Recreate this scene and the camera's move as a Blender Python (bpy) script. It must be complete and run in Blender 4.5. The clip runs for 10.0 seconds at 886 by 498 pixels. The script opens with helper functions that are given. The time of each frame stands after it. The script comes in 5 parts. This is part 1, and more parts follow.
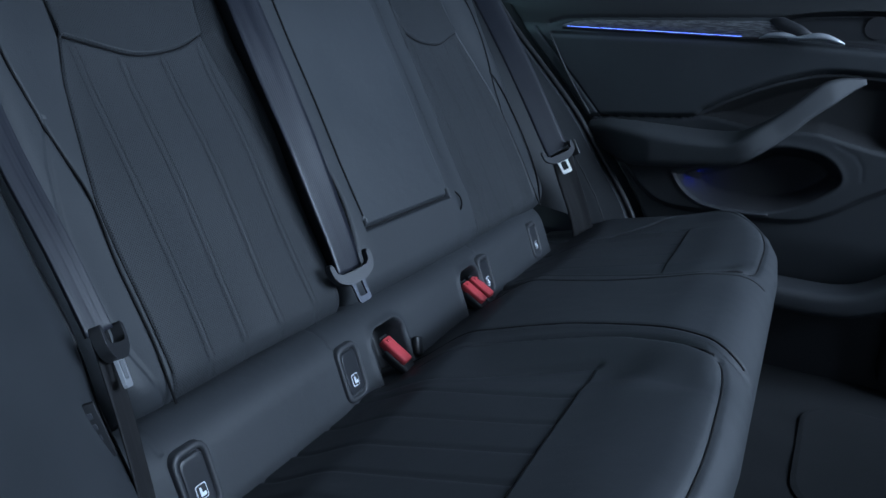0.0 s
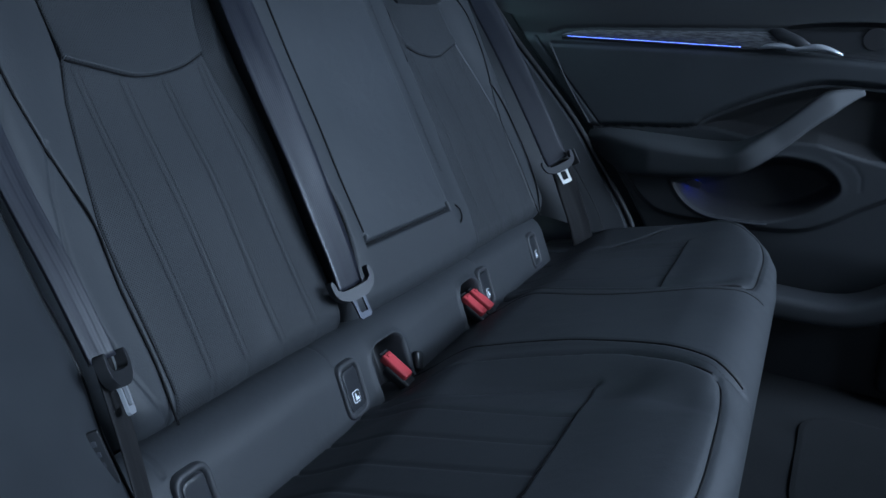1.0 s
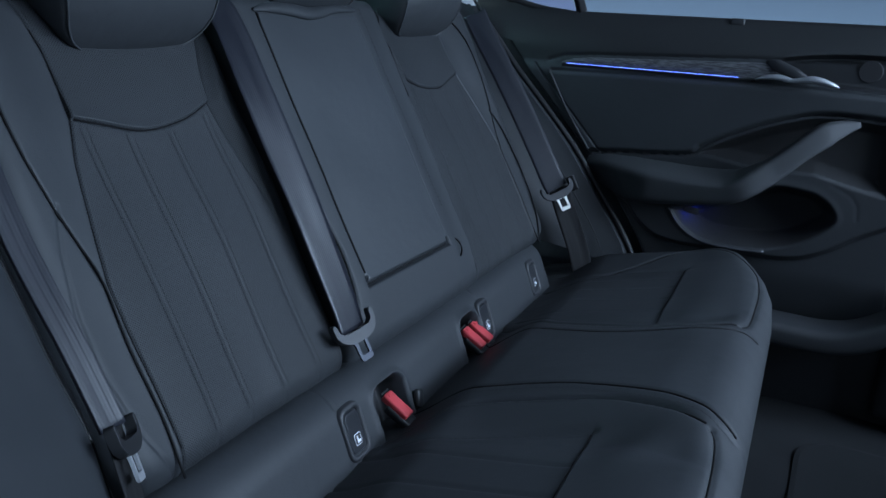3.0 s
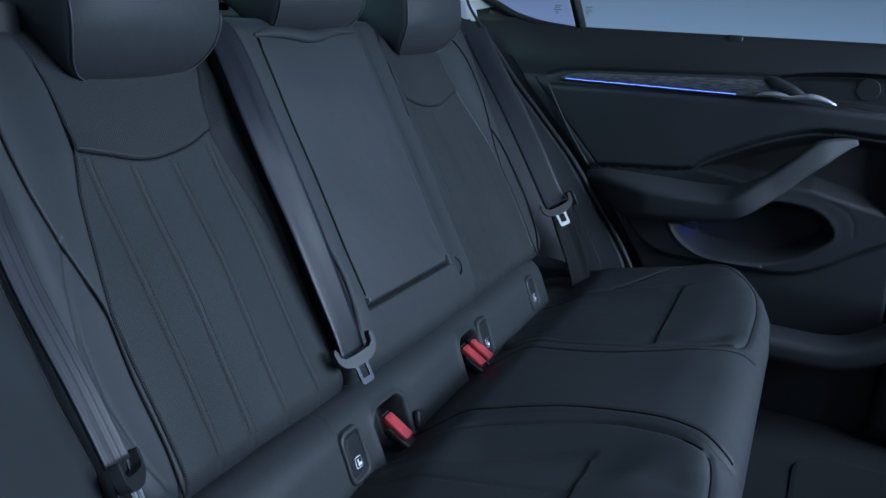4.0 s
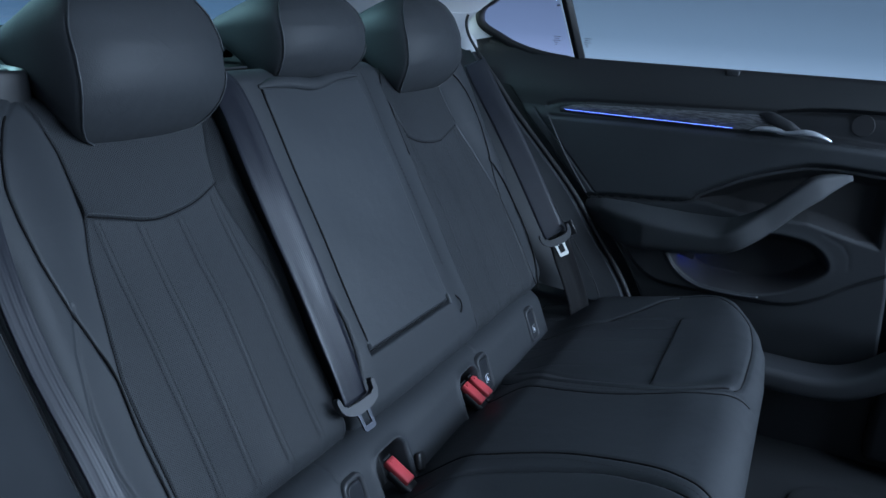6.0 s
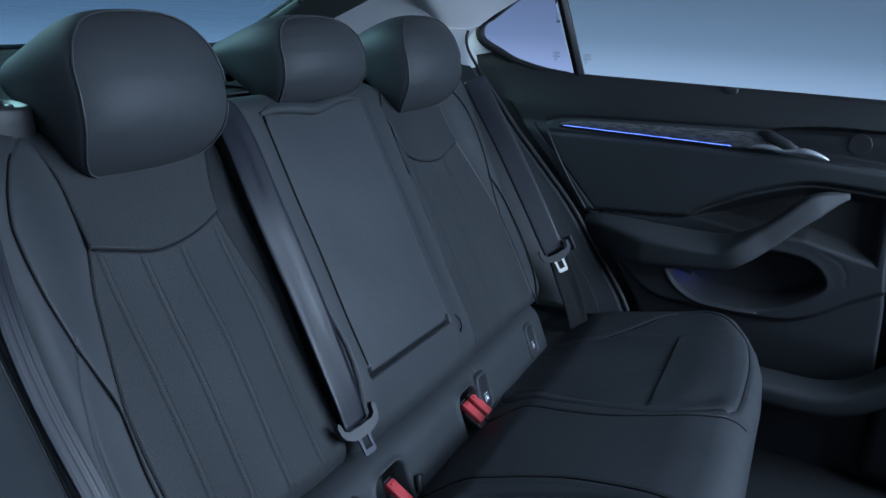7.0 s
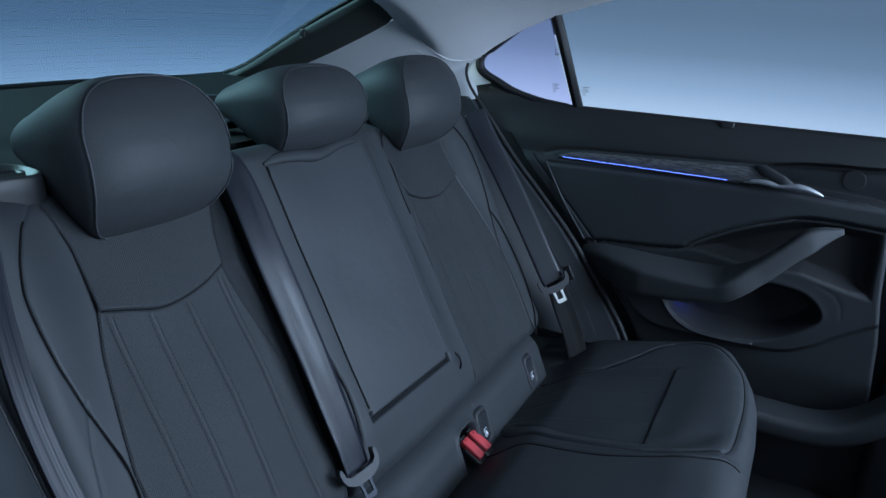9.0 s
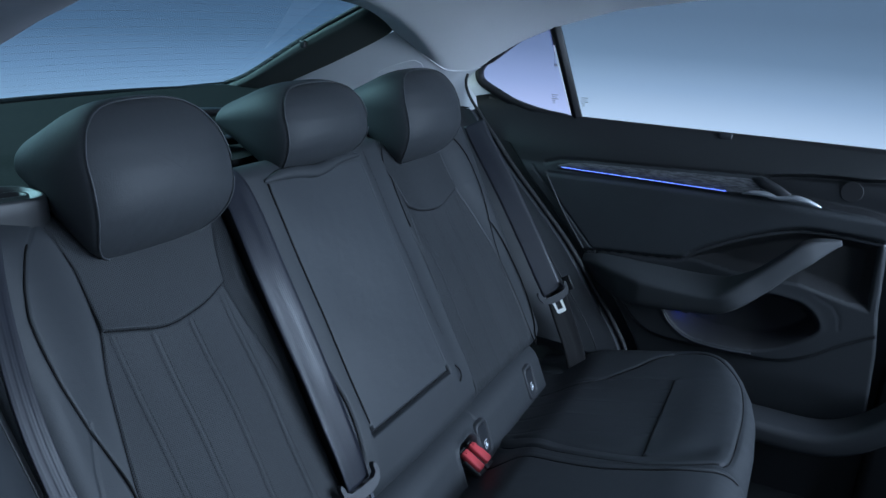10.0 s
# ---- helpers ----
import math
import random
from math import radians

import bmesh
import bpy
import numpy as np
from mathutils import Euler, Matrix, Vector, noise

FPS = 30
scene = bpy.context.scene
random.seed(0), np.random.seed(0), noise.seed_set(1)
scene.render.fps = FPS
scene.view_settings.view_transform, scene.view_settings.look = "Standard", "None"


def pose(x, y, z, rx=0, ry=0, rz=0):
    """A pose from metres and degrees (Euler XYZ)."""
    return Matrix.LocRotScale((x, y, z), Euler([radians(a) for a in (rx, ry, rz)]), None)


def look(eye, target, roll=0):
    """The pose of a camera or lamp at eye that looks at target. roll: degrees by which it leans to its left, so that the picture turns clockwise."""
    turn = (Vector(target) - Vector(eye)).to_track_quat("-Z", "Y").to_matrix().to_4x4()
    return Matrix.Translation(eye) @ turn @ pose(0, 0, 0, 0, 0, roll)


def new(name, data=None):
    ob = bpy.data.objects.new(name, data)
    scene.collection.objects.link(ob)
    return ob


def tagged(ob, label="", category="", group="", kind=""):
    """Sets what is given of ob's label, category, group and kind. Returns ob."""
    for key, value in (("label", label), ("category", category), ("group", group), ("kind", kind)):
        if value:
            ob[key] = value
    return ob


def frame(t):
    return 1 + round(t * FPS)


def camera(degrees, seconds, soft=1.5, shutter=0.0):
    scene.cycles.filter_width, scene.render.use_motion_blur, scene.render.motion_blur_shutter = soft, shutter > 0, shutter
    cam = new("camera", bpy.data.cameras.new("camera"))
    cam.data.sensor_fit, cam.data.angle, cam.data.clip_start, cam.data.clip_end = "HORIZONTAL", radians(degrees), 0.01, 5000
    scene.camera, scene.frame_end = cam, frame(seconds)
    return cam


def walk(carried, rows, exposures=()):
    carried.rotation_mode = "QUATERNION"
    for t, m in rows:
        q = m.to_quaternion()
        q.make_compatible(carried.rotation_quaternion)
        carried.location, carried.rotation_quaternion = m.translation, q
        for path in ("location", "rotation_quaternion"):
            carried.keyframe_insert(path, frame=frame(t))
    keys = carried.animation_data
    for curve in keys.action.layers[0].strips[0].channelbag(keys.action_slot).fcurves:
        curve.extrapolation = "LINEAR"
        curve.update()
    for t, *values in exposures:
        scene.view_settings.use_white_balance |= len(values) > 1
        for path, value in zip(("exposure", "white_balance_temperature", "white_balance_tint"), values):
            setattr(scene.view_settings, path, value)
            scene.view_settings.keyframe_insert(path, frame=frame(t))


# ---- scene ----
cam = camera(59.6, 10.0)
PATH = [
    (0, (-0.982, -0.498, 0.825), (0.723, 0.357, 0.224), 3.4),
    (0.5, (-0.981, -0.498, 0.834), (0.723, 0.358, 0.233), 3.3),
    (1, (-0.981, -0.496, 0.848), (0.723, 0.359, 0.245), 3.3),
    (1.5, (-0.981, -0.494, 0.862), (0.724, 0.359, 0.258), 3.4),
    (2, (-0.982, -0.494, 0.88), (0.722, 0.359, 0.271), 3.4),
    (2.5, (-0.982, -0.493, 0.896), (0.721, 0.361, 0.286), 3.4),
    (4, (-0.982, -0.491, 0.945), (0.72, 0.364, 0.335), 3.4),
    (4.5, (-0.982, -0.489, 0.963), (0.72, 0.365, 0.35), 3.4),
    (5, (-0.982, -0.49, 0.981), (0.718, 0.366, 0.369), 3.4),
    (5.5, (-0.983, -0.487, 0.999), (0.718, 0.367, 0.385), 3.4),
    (7, (-0.982, -0.485, 1.059), (0.716, 0.37, 0.438), 3.4),
    (7.5, (-0.983, -0.485, 1.076), (0.715, 0.371, 0.457), 3.4),
    (8, (-0.983, -0.485, 1.097), (0.714, 0.372, 0.474), 3.4),
    (8.5, (-0.984, -0.486, 1.116), (0.712, 0.372, 0.493), 3.3),
    (9, (-0.984, -0.486, 1.133), (0.711, 0.374, 0.511), 3.3),
    (9.5, (-0.985, -0.482, 1.148), (0.712, 0.374, 0.524), 3.3),
    (10, (-0.985, -0.485, 1.158), (0.71, 0.375, 0.536), 3.2),
]
walk(cam, [(t, look(eye, target, roll)) for t, eye, target, roll in PATH])

# ---- world, lights, exposure ----
scene.view_settings.exposure = 0.0
world = bpy.data.worlds.new("studio")
scene.world = world
world.use_nodes = True
world.node_tree.nodes["Background"].inputs[0].default_value = (0.30, 0.40, 0.55, 1)
world.node_tree.nodes["Background"].inputs[1].default_value = 0.13


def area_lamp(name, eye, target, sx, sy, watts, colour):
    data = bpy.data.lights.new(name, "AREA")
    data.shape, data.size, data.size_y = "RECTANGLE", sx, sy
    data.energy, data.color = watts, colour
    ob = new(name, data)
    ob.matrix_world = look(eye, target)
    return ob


# unseen lamps; front and rear stand for light through windscreen and rear window
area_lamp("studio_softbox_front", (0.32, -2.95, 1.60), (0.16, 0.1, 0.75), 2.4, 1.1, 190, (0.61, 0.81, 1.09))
# unseen fill, added to brighten the door and the far side
area_lamp("fill_lamp_side", (-4.2, -2.0, 2.2), (0.5, -0.3, 0.60), 2.0, 1.4, 6, (0.64, 0.81, 1.08))
# unseen fill, added to brighten the cushion from above
area_lamp("fill_lamp_top", (0.2, -2.7, 2.75), (0.2, -0.25, 0.45), 2.0, 0.9, 80, (0.62, 0.80, 1.08))
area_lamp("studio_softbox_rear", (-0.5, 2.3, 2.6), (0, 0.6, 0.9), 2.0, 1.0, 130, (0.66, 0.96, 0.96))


# ---- materials ----
class Mat:
    def __init__(self, name, base, rough=0.5, metal=0.0, spec=0.5):
        self.m = bpy.data.materials.new(name)
        self.m.use_nodes = True
        self.nt = self.m.node_tree
        self.b = self.nt.nodes["Principled BSDF"]
        self.b.inputs["Base Color"].default_value = (*base, 1)
        self.b.inputs["Roughness"].default_value = rough
        self.b.inputs["Metallic"].default_value = metal
        self.b.inputs["Specular IOR Level"].default_value = spec
        self.base, self.rough = base, rough
        self.height = None

    def node(self, kind, **inputs):
        n = self.nt.nodes.new(kind)
        for key, value in inputs.items():
            slot = n.inputs[int(key[1:])] if key[0] == "i" and key[1:].isdigit() else n.inputs[key]
            if isinstance(value, bpy.types.NodeSocket):
                self.nt.links.new(value, slot)
            else:
                slot.default_value = value
        return n

    def link(self, a, b):
        self.nt.links.new(a, b)

    def math(self, op, a, b=0.0):
        n = self.node("ShaderNodeMath", i0=a, i1=b)
        n.operation = op
        return n.outputs[0]

    def coords(self, kind="Object"):
        return self.node("ShaderNodeTexCoord").outputs[kind]

    def noise(self, scale, detail=4.0, vec=None):
        n = self.node("ShaderNodeTexNoise", Scale=scale, Detail=detail)
        self.link(vec or self.coords(), n.inputs["Vector"])
        return n.outputs["Fac"]

    def vary(self, fac, lo, hi):
        """Base colour between two multiples of the base, by fac."""
        n = self.node("ShaderNodeMix")
        n.data_type = "RGBA"
        self.link(fac, n.inputs["Factor"])
        n.inputs[6].default_value = (*[c * lo for c in self.base], 1)
        n.inputs[7].default_value = (*[c * hi for c in self.base], 1)
        self.link(n.outputs[2], self.b.inputs["Base Color"])
        return n

    def vary_rough(self, fac, lo, hi):
        n = self.node("ShaderNodeMapRange", Value=fac)
        n.inputs["To Min"].default_value, n.inputs["To Max"].default_value = lo, hi
        self.link(n.outputs[0], self.b.inputs["Roughness"])

    def bump(self, height, strength, distance):
        n = self.node("ShaderNodeBump", Height=height, Strength=strength, Distance=distance)
        if self.height:
            self.link(self.height, n.inputs["Normal"])
        self.height = n.outputs[0]
        self.link(self.height, self.b.inputs["Normal"])


def leather(name, base, perforated=False, rough=0.58):
    m = Mat(name, base, rough, spec=0.38)
    vor = m.node("ShaderNodeTexVoronoi", Scale=650.0)
    m.link(m.coords(), vor.inputs["Vector"])
    m.bump(vor.outputs["Distance"], 0.25, 0.0004)
    m.bump(m.noise(28.0, 3.0), 0.25, 0.004)
    grain = m.noise(9.0, 5.0)
    m.vary_rough(grain, rough - 0.07, rough + 0.1)
    mix = m.vary(grain, 0.85, 1.15)
    if perforated:
        xyz = m.node("ShaderNodeSeparateXYZ", Vector=m.coords())
        pitch = 2 * math.pi / 0.0033
        a = m.math("MULTIPLY", m.math("ADD", xyz.outputs[0], xyz.outputs[1]), pitch)
        b = m.math("MULTIPLY", m.math("SUBTRACT", xyz.outputs[0], xyz.outputs[1]), pitch)
        lattice = m.math("MULTIPLY", m.math("ADD", m.math("COSINE", a), m.math("COSINE", b)), 0.5)
        hole = m.node("ShaderNodeMapRange", Value=lattice)
        hole.inputs["From Min"].default_value, hole.inputs["From Max"].default_value = 0.15, 0.55
        dark = m.node("ShaderNodeMix", Factor=hole.outputs[0])
        dark.data_type = "RGBA"
        m.link(mix.outputs[2], dark.inputs[6])
        dark.inputs[7].default_value = (*[c * 0.15 for c in base], 1)
        m.link(dark.outputs[2], m.b.inputs["Base Color"])
        m.bump(m.math("SUBTRACT", 1.0, hole.outputs[0]), 0.8, 0.001)
    return m.m


def plastic(name, base, rough=0.5, grain=900.0, bump=0.15):
    m = Mat(name, base, rough)
    m.bump(m.noise(grain, 2.0), bump, 0.0005)
    f = m.noise(14.0, 5.0)
    m.vary(f, 0.85, 1.15)
    m.vary_rough(f, rough - 0.06, rough + 0.08)
    return m.m


def fabric(name, base, scale=700.0, rough=0.9, bump=0.5, lo=0.7, hi=1.3):
    m = Mat(name, base, rough, spec=0.25)
    f = m.noise(scale, 3.0)
    m.bump(f, bump, 0.001)
    m.vary(m.math("MULTIPLY", m.math("ADD", f, m.noise(12.0, 4.0)), 0.5), lo, hi)
    return m.m


def webbing(name, base, rough=0.38):
    m = Mat(name, base, rough, spec=0.38)
    uv = m.coords("UV")
    sep = m.node("ShaderNodeSeparateXYZ", Vector=uv)
    across = m.math("SINE", m.math("MULTIPLY", sep.outputs[0], 2 * math.pi / 0.0031))
    along = m.math("SINE", m.math("ADD", m.math("MULTIPLY", sep.outputs[1], 2 * math.pi / 0.0016), m.math("MULTIPLY", across, 1.2)))
    m.bump(m.math("ADD", across, m.math("MULTIPLY", along, 0.5)), 0.14, 0.0004)
    mp = m.node("ShaderNodeMapping", Vector=uv)
    mp.inputs["Scale"].default_value = (45.0, 3.0, 1.0)
    m.bump(m.noise(1.0, 3.0, mp.outputs[0]), 0.14, 0.004)
    f = m.noise(30.0, 4.0)
    m.vary(f, 0.8, 1.2)
    streak = m.node("ShaderNodeMapRange", Value=m.noise(1.0, 2.0, mp.outputs[0]))
    streak.inputs["From Min"].default_value, streak.inputs["From Max"].default_value = 0.38, 0.62
    m.vary_rough(streak.outputs[0], rough - 0.05, rough + 0.20)
    return m.m


def glass(name, tint):
    m = bpy.data.materials.new(name)
    m.use_nodes = True
    nt = m.node_tree
    nt.nodes.remove(nt.nodes["Principled BSDF"])
    clear = nt.nodes.new("ShaderNodeBsdfTransparent")
    clear.inputs[0].default_value = (*tint, 1)
    gloss = nt.nodes.new("ShaderNodeBsdfGlossy")
    gloss.inputs["Roughness"].default_value = 0.02
    fres = nt.nodes.new("ShaderNodeFresnel")
    fres.inputs[0].default_value = 1.25
    mix = nt.nodes.new("ShaderNodeMixShader")
    nt.links.new(fres.outputs[0], mix.inputs[0])
    nt.links.new(clear.outputs[0], mix.inputs[1])
    nt.links.new(gloss.outputs[0], mix.inputs[2])
    nt.links.new(mix.outputs[0], nt.nodes["Material Output"].inputs[0])
    return m


def glow(name, colour, strength):
    m = Mat(name, colour, 0.4)
    m.b.inputs["Emission Color"].default_value = (*colour, 1)
    m.b.inputs["Emission Strength"].default_value = strength
    return m.m


def backdrop_glow():
    """Studio cyclorama, light put in as glow: bright near the floor, falling off upwards."""
    m = bpy.data.materials.new("glowing_cyclorama")
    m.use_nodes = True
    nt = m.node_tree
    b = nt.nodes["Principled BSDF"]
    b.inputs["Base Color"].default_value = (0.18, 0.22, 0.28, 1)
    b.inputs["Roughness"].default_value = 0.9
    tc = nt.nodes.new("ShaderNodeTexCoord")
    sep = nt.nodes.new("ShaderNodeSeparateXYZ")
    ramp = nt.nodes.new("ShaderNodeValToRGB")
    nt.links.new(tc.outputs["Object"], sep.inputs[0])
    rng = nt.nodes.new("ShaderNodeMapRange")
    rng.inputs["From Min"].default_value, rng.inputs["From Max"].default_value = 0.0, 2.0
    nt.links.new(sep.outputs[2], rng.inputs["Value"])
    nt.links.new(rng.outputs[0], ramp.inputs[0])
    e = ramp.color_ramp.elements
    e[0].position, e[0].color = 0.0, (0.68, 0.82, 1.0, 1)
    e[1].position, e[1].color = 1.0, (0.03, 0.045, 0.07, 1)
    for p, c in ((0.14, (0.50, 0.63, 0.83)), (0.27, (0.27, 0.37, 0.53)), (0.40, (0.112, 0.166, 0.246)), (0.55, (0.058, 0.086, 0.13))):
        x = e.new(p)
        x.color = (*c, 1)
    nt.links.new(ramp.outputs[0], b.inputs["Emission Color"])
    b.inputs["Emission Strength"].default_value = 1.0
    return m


LEATHER = leather("dark_grey_leather", (0.0275, 0.0307, 0.0348))
PERF = leather("perforated_dark_leather", (0.031, 0.0345, 0.039), True, 0.62)
SMOOTH = leather("smooth_dark_leather", (0.038, 0.042, 0.047), False, 0.48)
HEADSKIN = leather("headrest_leather", (0.036, 0.0395, 0.044), False, 0.60)
REARTRIM = plastic("dark_green_grey_trim", (0.055, 0.062, 0.060), 0.55)
DOORSKIN = leather("black_door_leather", (0.035, 0.039, 0.043), False, 0.45)
PIPING = fabric("black_piping", (0.006, 0.006, 0.007), 1500.0, 0.95)
THREAD = fabric("grey_thread", (0.018, 0.020, 0.022), 2500.0)
DARKTHREAD = fabric("black_thread", (0.012, 0.012, 0.014), 2500.0)
PLASTIC = plastic("soft_black_plastic", (0.030, 0.032, 0.036), 0.5)
ARMSKIN = plastic("soft_armrest_skin", (0.031, 0.034, 0.038), 0.78)
DOORPLASTIC = plastic("black_door_plastic", (0.028, 0.031, 0.035), 0.55)
DOORTOP = plastic("soft_door_shoulder", (0.017, 0.019, 0.021), 0.62)
WIRE = plastic("grey_heating_wire", (0.20, 0.25, 0.31), 0.5)
GRIPGREY = plastic("grey_grip_plastic", (0.026, 0.028, 0.033), 0.55)
FLAP = plastic("satin_flap_plastic", (0.022, 0.024, 0.028), 0.30)
BLACK = plastic("black_plastic", (0.016, 0.017, 0.019), 0.42)
RUBBER = plastic("black_rubber", (0.013, 0.013, 0.015), 0.55)
GREYPLASTIC = plastic("grey_satin_plastic", (0.040, 0.043, 0.050), 0.36)
# base lightened for the light that the headrest piping catches
CORD = plastic("lit_piping_cord", (0.045, 0.048, 0.054), 0.5)
TRIMGREY = plastic("dark_grey_trim", (0.024, 0.027, 0.031), 0.5)
WEB = webbing("belt_webbing", (0.014, 0.0155, 0.022), 0.37)
DARKWEB = webbing("dark_belt_webbing", (0.006, 0.006, 0.007), 0.75)
CARPET = fabric("black_carpet", (0.011, 0.0125, 0.014), 500.0, 0.95, 0.9)
SHELF = fabric("dark_shelf_felt", (0.0065, 0.008, 0.008), 900.0, 0.95, 0.6)
HEADLINER = fabric("light_grey_headliner", (0.80, 0.80, 0.82), 1100.0, 0.95, 0.25, 0.92, 1.08)
PILLAR = fabric("light_grey_pillar", (0.70, 0.71, 0.74), 1100.0, 0.85, 0.2, 0.92, 1.08)
# darker copy of the headliner: the rail's shade is put into its colour
RAILSHADE = fabric("shaded_headliner", (0.26, 0.26, 0.28), 1100.0, 0.95, 0.25, 0.92, 1.08)
MESHCLOTH = fabric("speaker_mesh", (0.024, 0.025, 0.027), 1500.0, 0.7, 0.8)
CHROME = Mat("brushed_chrome", (0.62, 0.64, 0.68), 0.36, 0.7).m
STEEL = Mat("bright_steel", (0.85, 0.84, 0.80), 0.3, 0.45).m
DULLSTEEL = Mat("dull_steel", (0.03, 0.032, 0.038), 0.42, 1.0).m
RED = plastic("red_buckle_plastic", (0.55, 0.06, 0.07), 0.42)
WHITE = plastic("white_print", (0.75, 0.78, 0.82), 0.6)
LED = glow("blue_light_strip", (0.12, 0.22, 1.0), 5.0)
BLUEGLOW = glow("pocket_lamp", (0.002, 0.02, 1.0), 40.0)
GLASS = glass("tinted_window_glass", (0.74, 0.80, 0.84))
QGLASS = glass("violet_window_glass", (0.76, 0.74, 0.92))
RGLASS = glass("green_tinted_rear_glass", (0.44, 0.62, 0.74))
PAINT = Mat("dark_body_paint", (0.03, 0.035, 0.045), 0.3).m
FLOORPAINT = plastic("grey_studio_floor", (0.25, 0.28, 0.33), 0.6)
CYC = backdrop_glow()


def wood_trim():
    m = Mat("dark_grained_trim", (0.085, 0.088, 0.095), 0.4)
    v = m.node("ShaderNodeMapping", Vector=m.coords())
    v.inputs["Scale"].default_value = (1.0, 7.0, 75.0)
    f = m.noise(9.0, 6.0, v.outputs[0])
    wide = m.node("ShaderNodeMapRange", Value=f)
    wide.inputs["From Min"].default_value, wide.inputs["From Max"].default_value = 0.36, 0.64
    f = wide.outputs[0]
    m.vary(f, 0.4, 1.9)
    m.bump(f, 0.5, 0.001)
    return m.m


WOOD = wood_trim()


# ---- mesh helpers ----
def thing(name, m, label, category, group="", kind=""):
    ob = new(name)
    ob.empty_display_size = 0.05
    ob.matrix_world = m
    return tagged(ob, label, category, group, kind)


def raw(name, verts, faces, mat, parent=None, label="", smooth=True, uv=None):
    me = bpy.data.meshes.new(name)
    me.from_pydata([tuple(v) for v in np.asarray(verts).tolist()], [], faces)
    if smooth:
        me.polygons.foreach_set("use_smooth", [True] * len(me.polygons))
    if uv is not None:
        lay = me.uv_layers.new(name="uv")
        idx = np.empty(len(me.loops), dtype=int)
        me.loops.foreach_get("vertex_index", idx)
        lay.data.foreach_set("uv", np.asarray(uv)[idx].ravel())
    me.materials.append(mat)
    me.update()
    ob = new(name, me)
    if parent:
        ob.parent = parent
    return tagged(ob, label) if label else ob


def part(name, bm, mat, parent=None, label=""):
    me = bpy.data.meshes.new(name)
    bm.to_mesh(me)
    bm.free()
    me.polygons.foreach_set("use_smooth", [True] * len(me.polygons))
    me.materials.append(mat)
    ob = new(name, me)
    if parent:
        ob.parent = parent
    return tagged(ob, label) if label else ob


def sheet(name, P, mat, parent=None, label="", mask=None, flip=False):
    """A grid of points as one mesh; mask picks its faces."""
    nu, nv = P.shape[:2]
    i = np.arange(nu * nv).reshape(nu, nv)
    q = np.stack([i[:-1, :-1], i[1:, :-1], i[1:, 1:], i[:-1, 1:]], -1)
    q = q[mask] if mask is not None else q.reshape(-1, 4)
    if flip:
        q = q[:, ::-1]
    used, inv = np.unique(q, return_inverse=True)
    return raw(name, P.reshape(-1, 3)[used], inv.reshape(-1, 4).tolist(), mat, parent, label)


def spline(pts, n):
    """A smooth curve through a few points."""
    p = np.asarray(pts, float)
    d = np.r_[0, np.cumsum(np.linalg.norm(np.diff(p, axis=0), axis=1))]
    e = np.vstack([2 * p[0] - p[1], p, 2 * p[-1] - p[-2]])
    out = []
    for t in np.linspace(0, d[-1], n):
        k = min(np.searchsorted(d, t, side="right") - 1, len(p) - 2)
        u = (t - d[k]) / (d[k + 1] - d[k])
        a, b, c, f = e[k:k + 4]
        out.append(0.5 * (2 * b + (c - a) * u + (2 * a - 5 * b + 4 * c - f) * u * u + (3 * b - a - 3 * c + f) * u ** 3))
    return np.array(out)


def sweep(name, path, section, mat, parent=None, label="", up=(0, 0, 1), close=True, caps=True, scale=None, twist=None):
    """A section (a to the side, b along up) swept along a path."""
    path, section = np.asarray(path, float), np.asarray(section, float)
    tan = np.gradient(path, axis=0)
    tan /= np.linalg.norm(tan, axis=1)[:, None] + 1e-12
    ups = np.broadcast_to(np.asarray(up, float), path.shape)
    side = np.cross(tan, ups)
    side /= np.linalg.norm(side, axis=1)[:, None] + 1e-12
    top = np.cross(side, tan)
    if twist is not None:
        c, s = np.cos(twist)[:, None], np.sin(twist)[:, None]
        side, top = side * c + top * s, top * c - side * s
    sc = np.ones(len(path)) if scale is None else np.asarray(scale)
    V = path[:, None] + (section[None, :, :1] * side[:, None] + section[None, :, 1:] * top[:, None]) * sc[:, None, None]
    n, k = len(path), len(section)
    ln = np.r_[0, np.cumsum(np.linalg.norm(np.diff(path, axis=0), axis=1))]
    uv = np.stack([np.broadcast_to(section[:, 0], (n, k)), np.broadcast_to(ln[:, None], (n, k))], -1)
    faces = []
    for i in range(n - 1):
        for j in range(k if close else k - 1):
            faces.append((i * k + j, i * k + (j + 1) % k, (i + 1) * k + (j + 1) % k, (i + 1) * k + j))
    if close and caps:
        faces += [tuple(range(k))[::-1], tuple((n - 1) * k + j for j in range(k))]
    return raw(name, V.reshape(-1, 3), faces, mat, parent, label, uv=uv.reshape(-1, 2))


def ring(r, k=8):
    t = np.linspace(0, 2 * np.pi, k, endpoint=False)
    return np.stack([r * np.cos(t), r * np.sin(t)], 1)


def tube(name, path, r, mat, parent=None, label="", up=(0, 0, 1), k=8, scale=None):
    return sweep(name, path, ring(r, k), mat, parent, label, up, scale=scale)


def flat(w, t, k=9):
    """Section of a strap: w wide, t thick, with round edges."""
    a = np.linspace(-w / 2, w / 2, k)
    return np.r_[np.stack([a, np.full(k, t / 2)], 1), np.stack([a[::-1], np.full(k, -t / 2)], 1)]


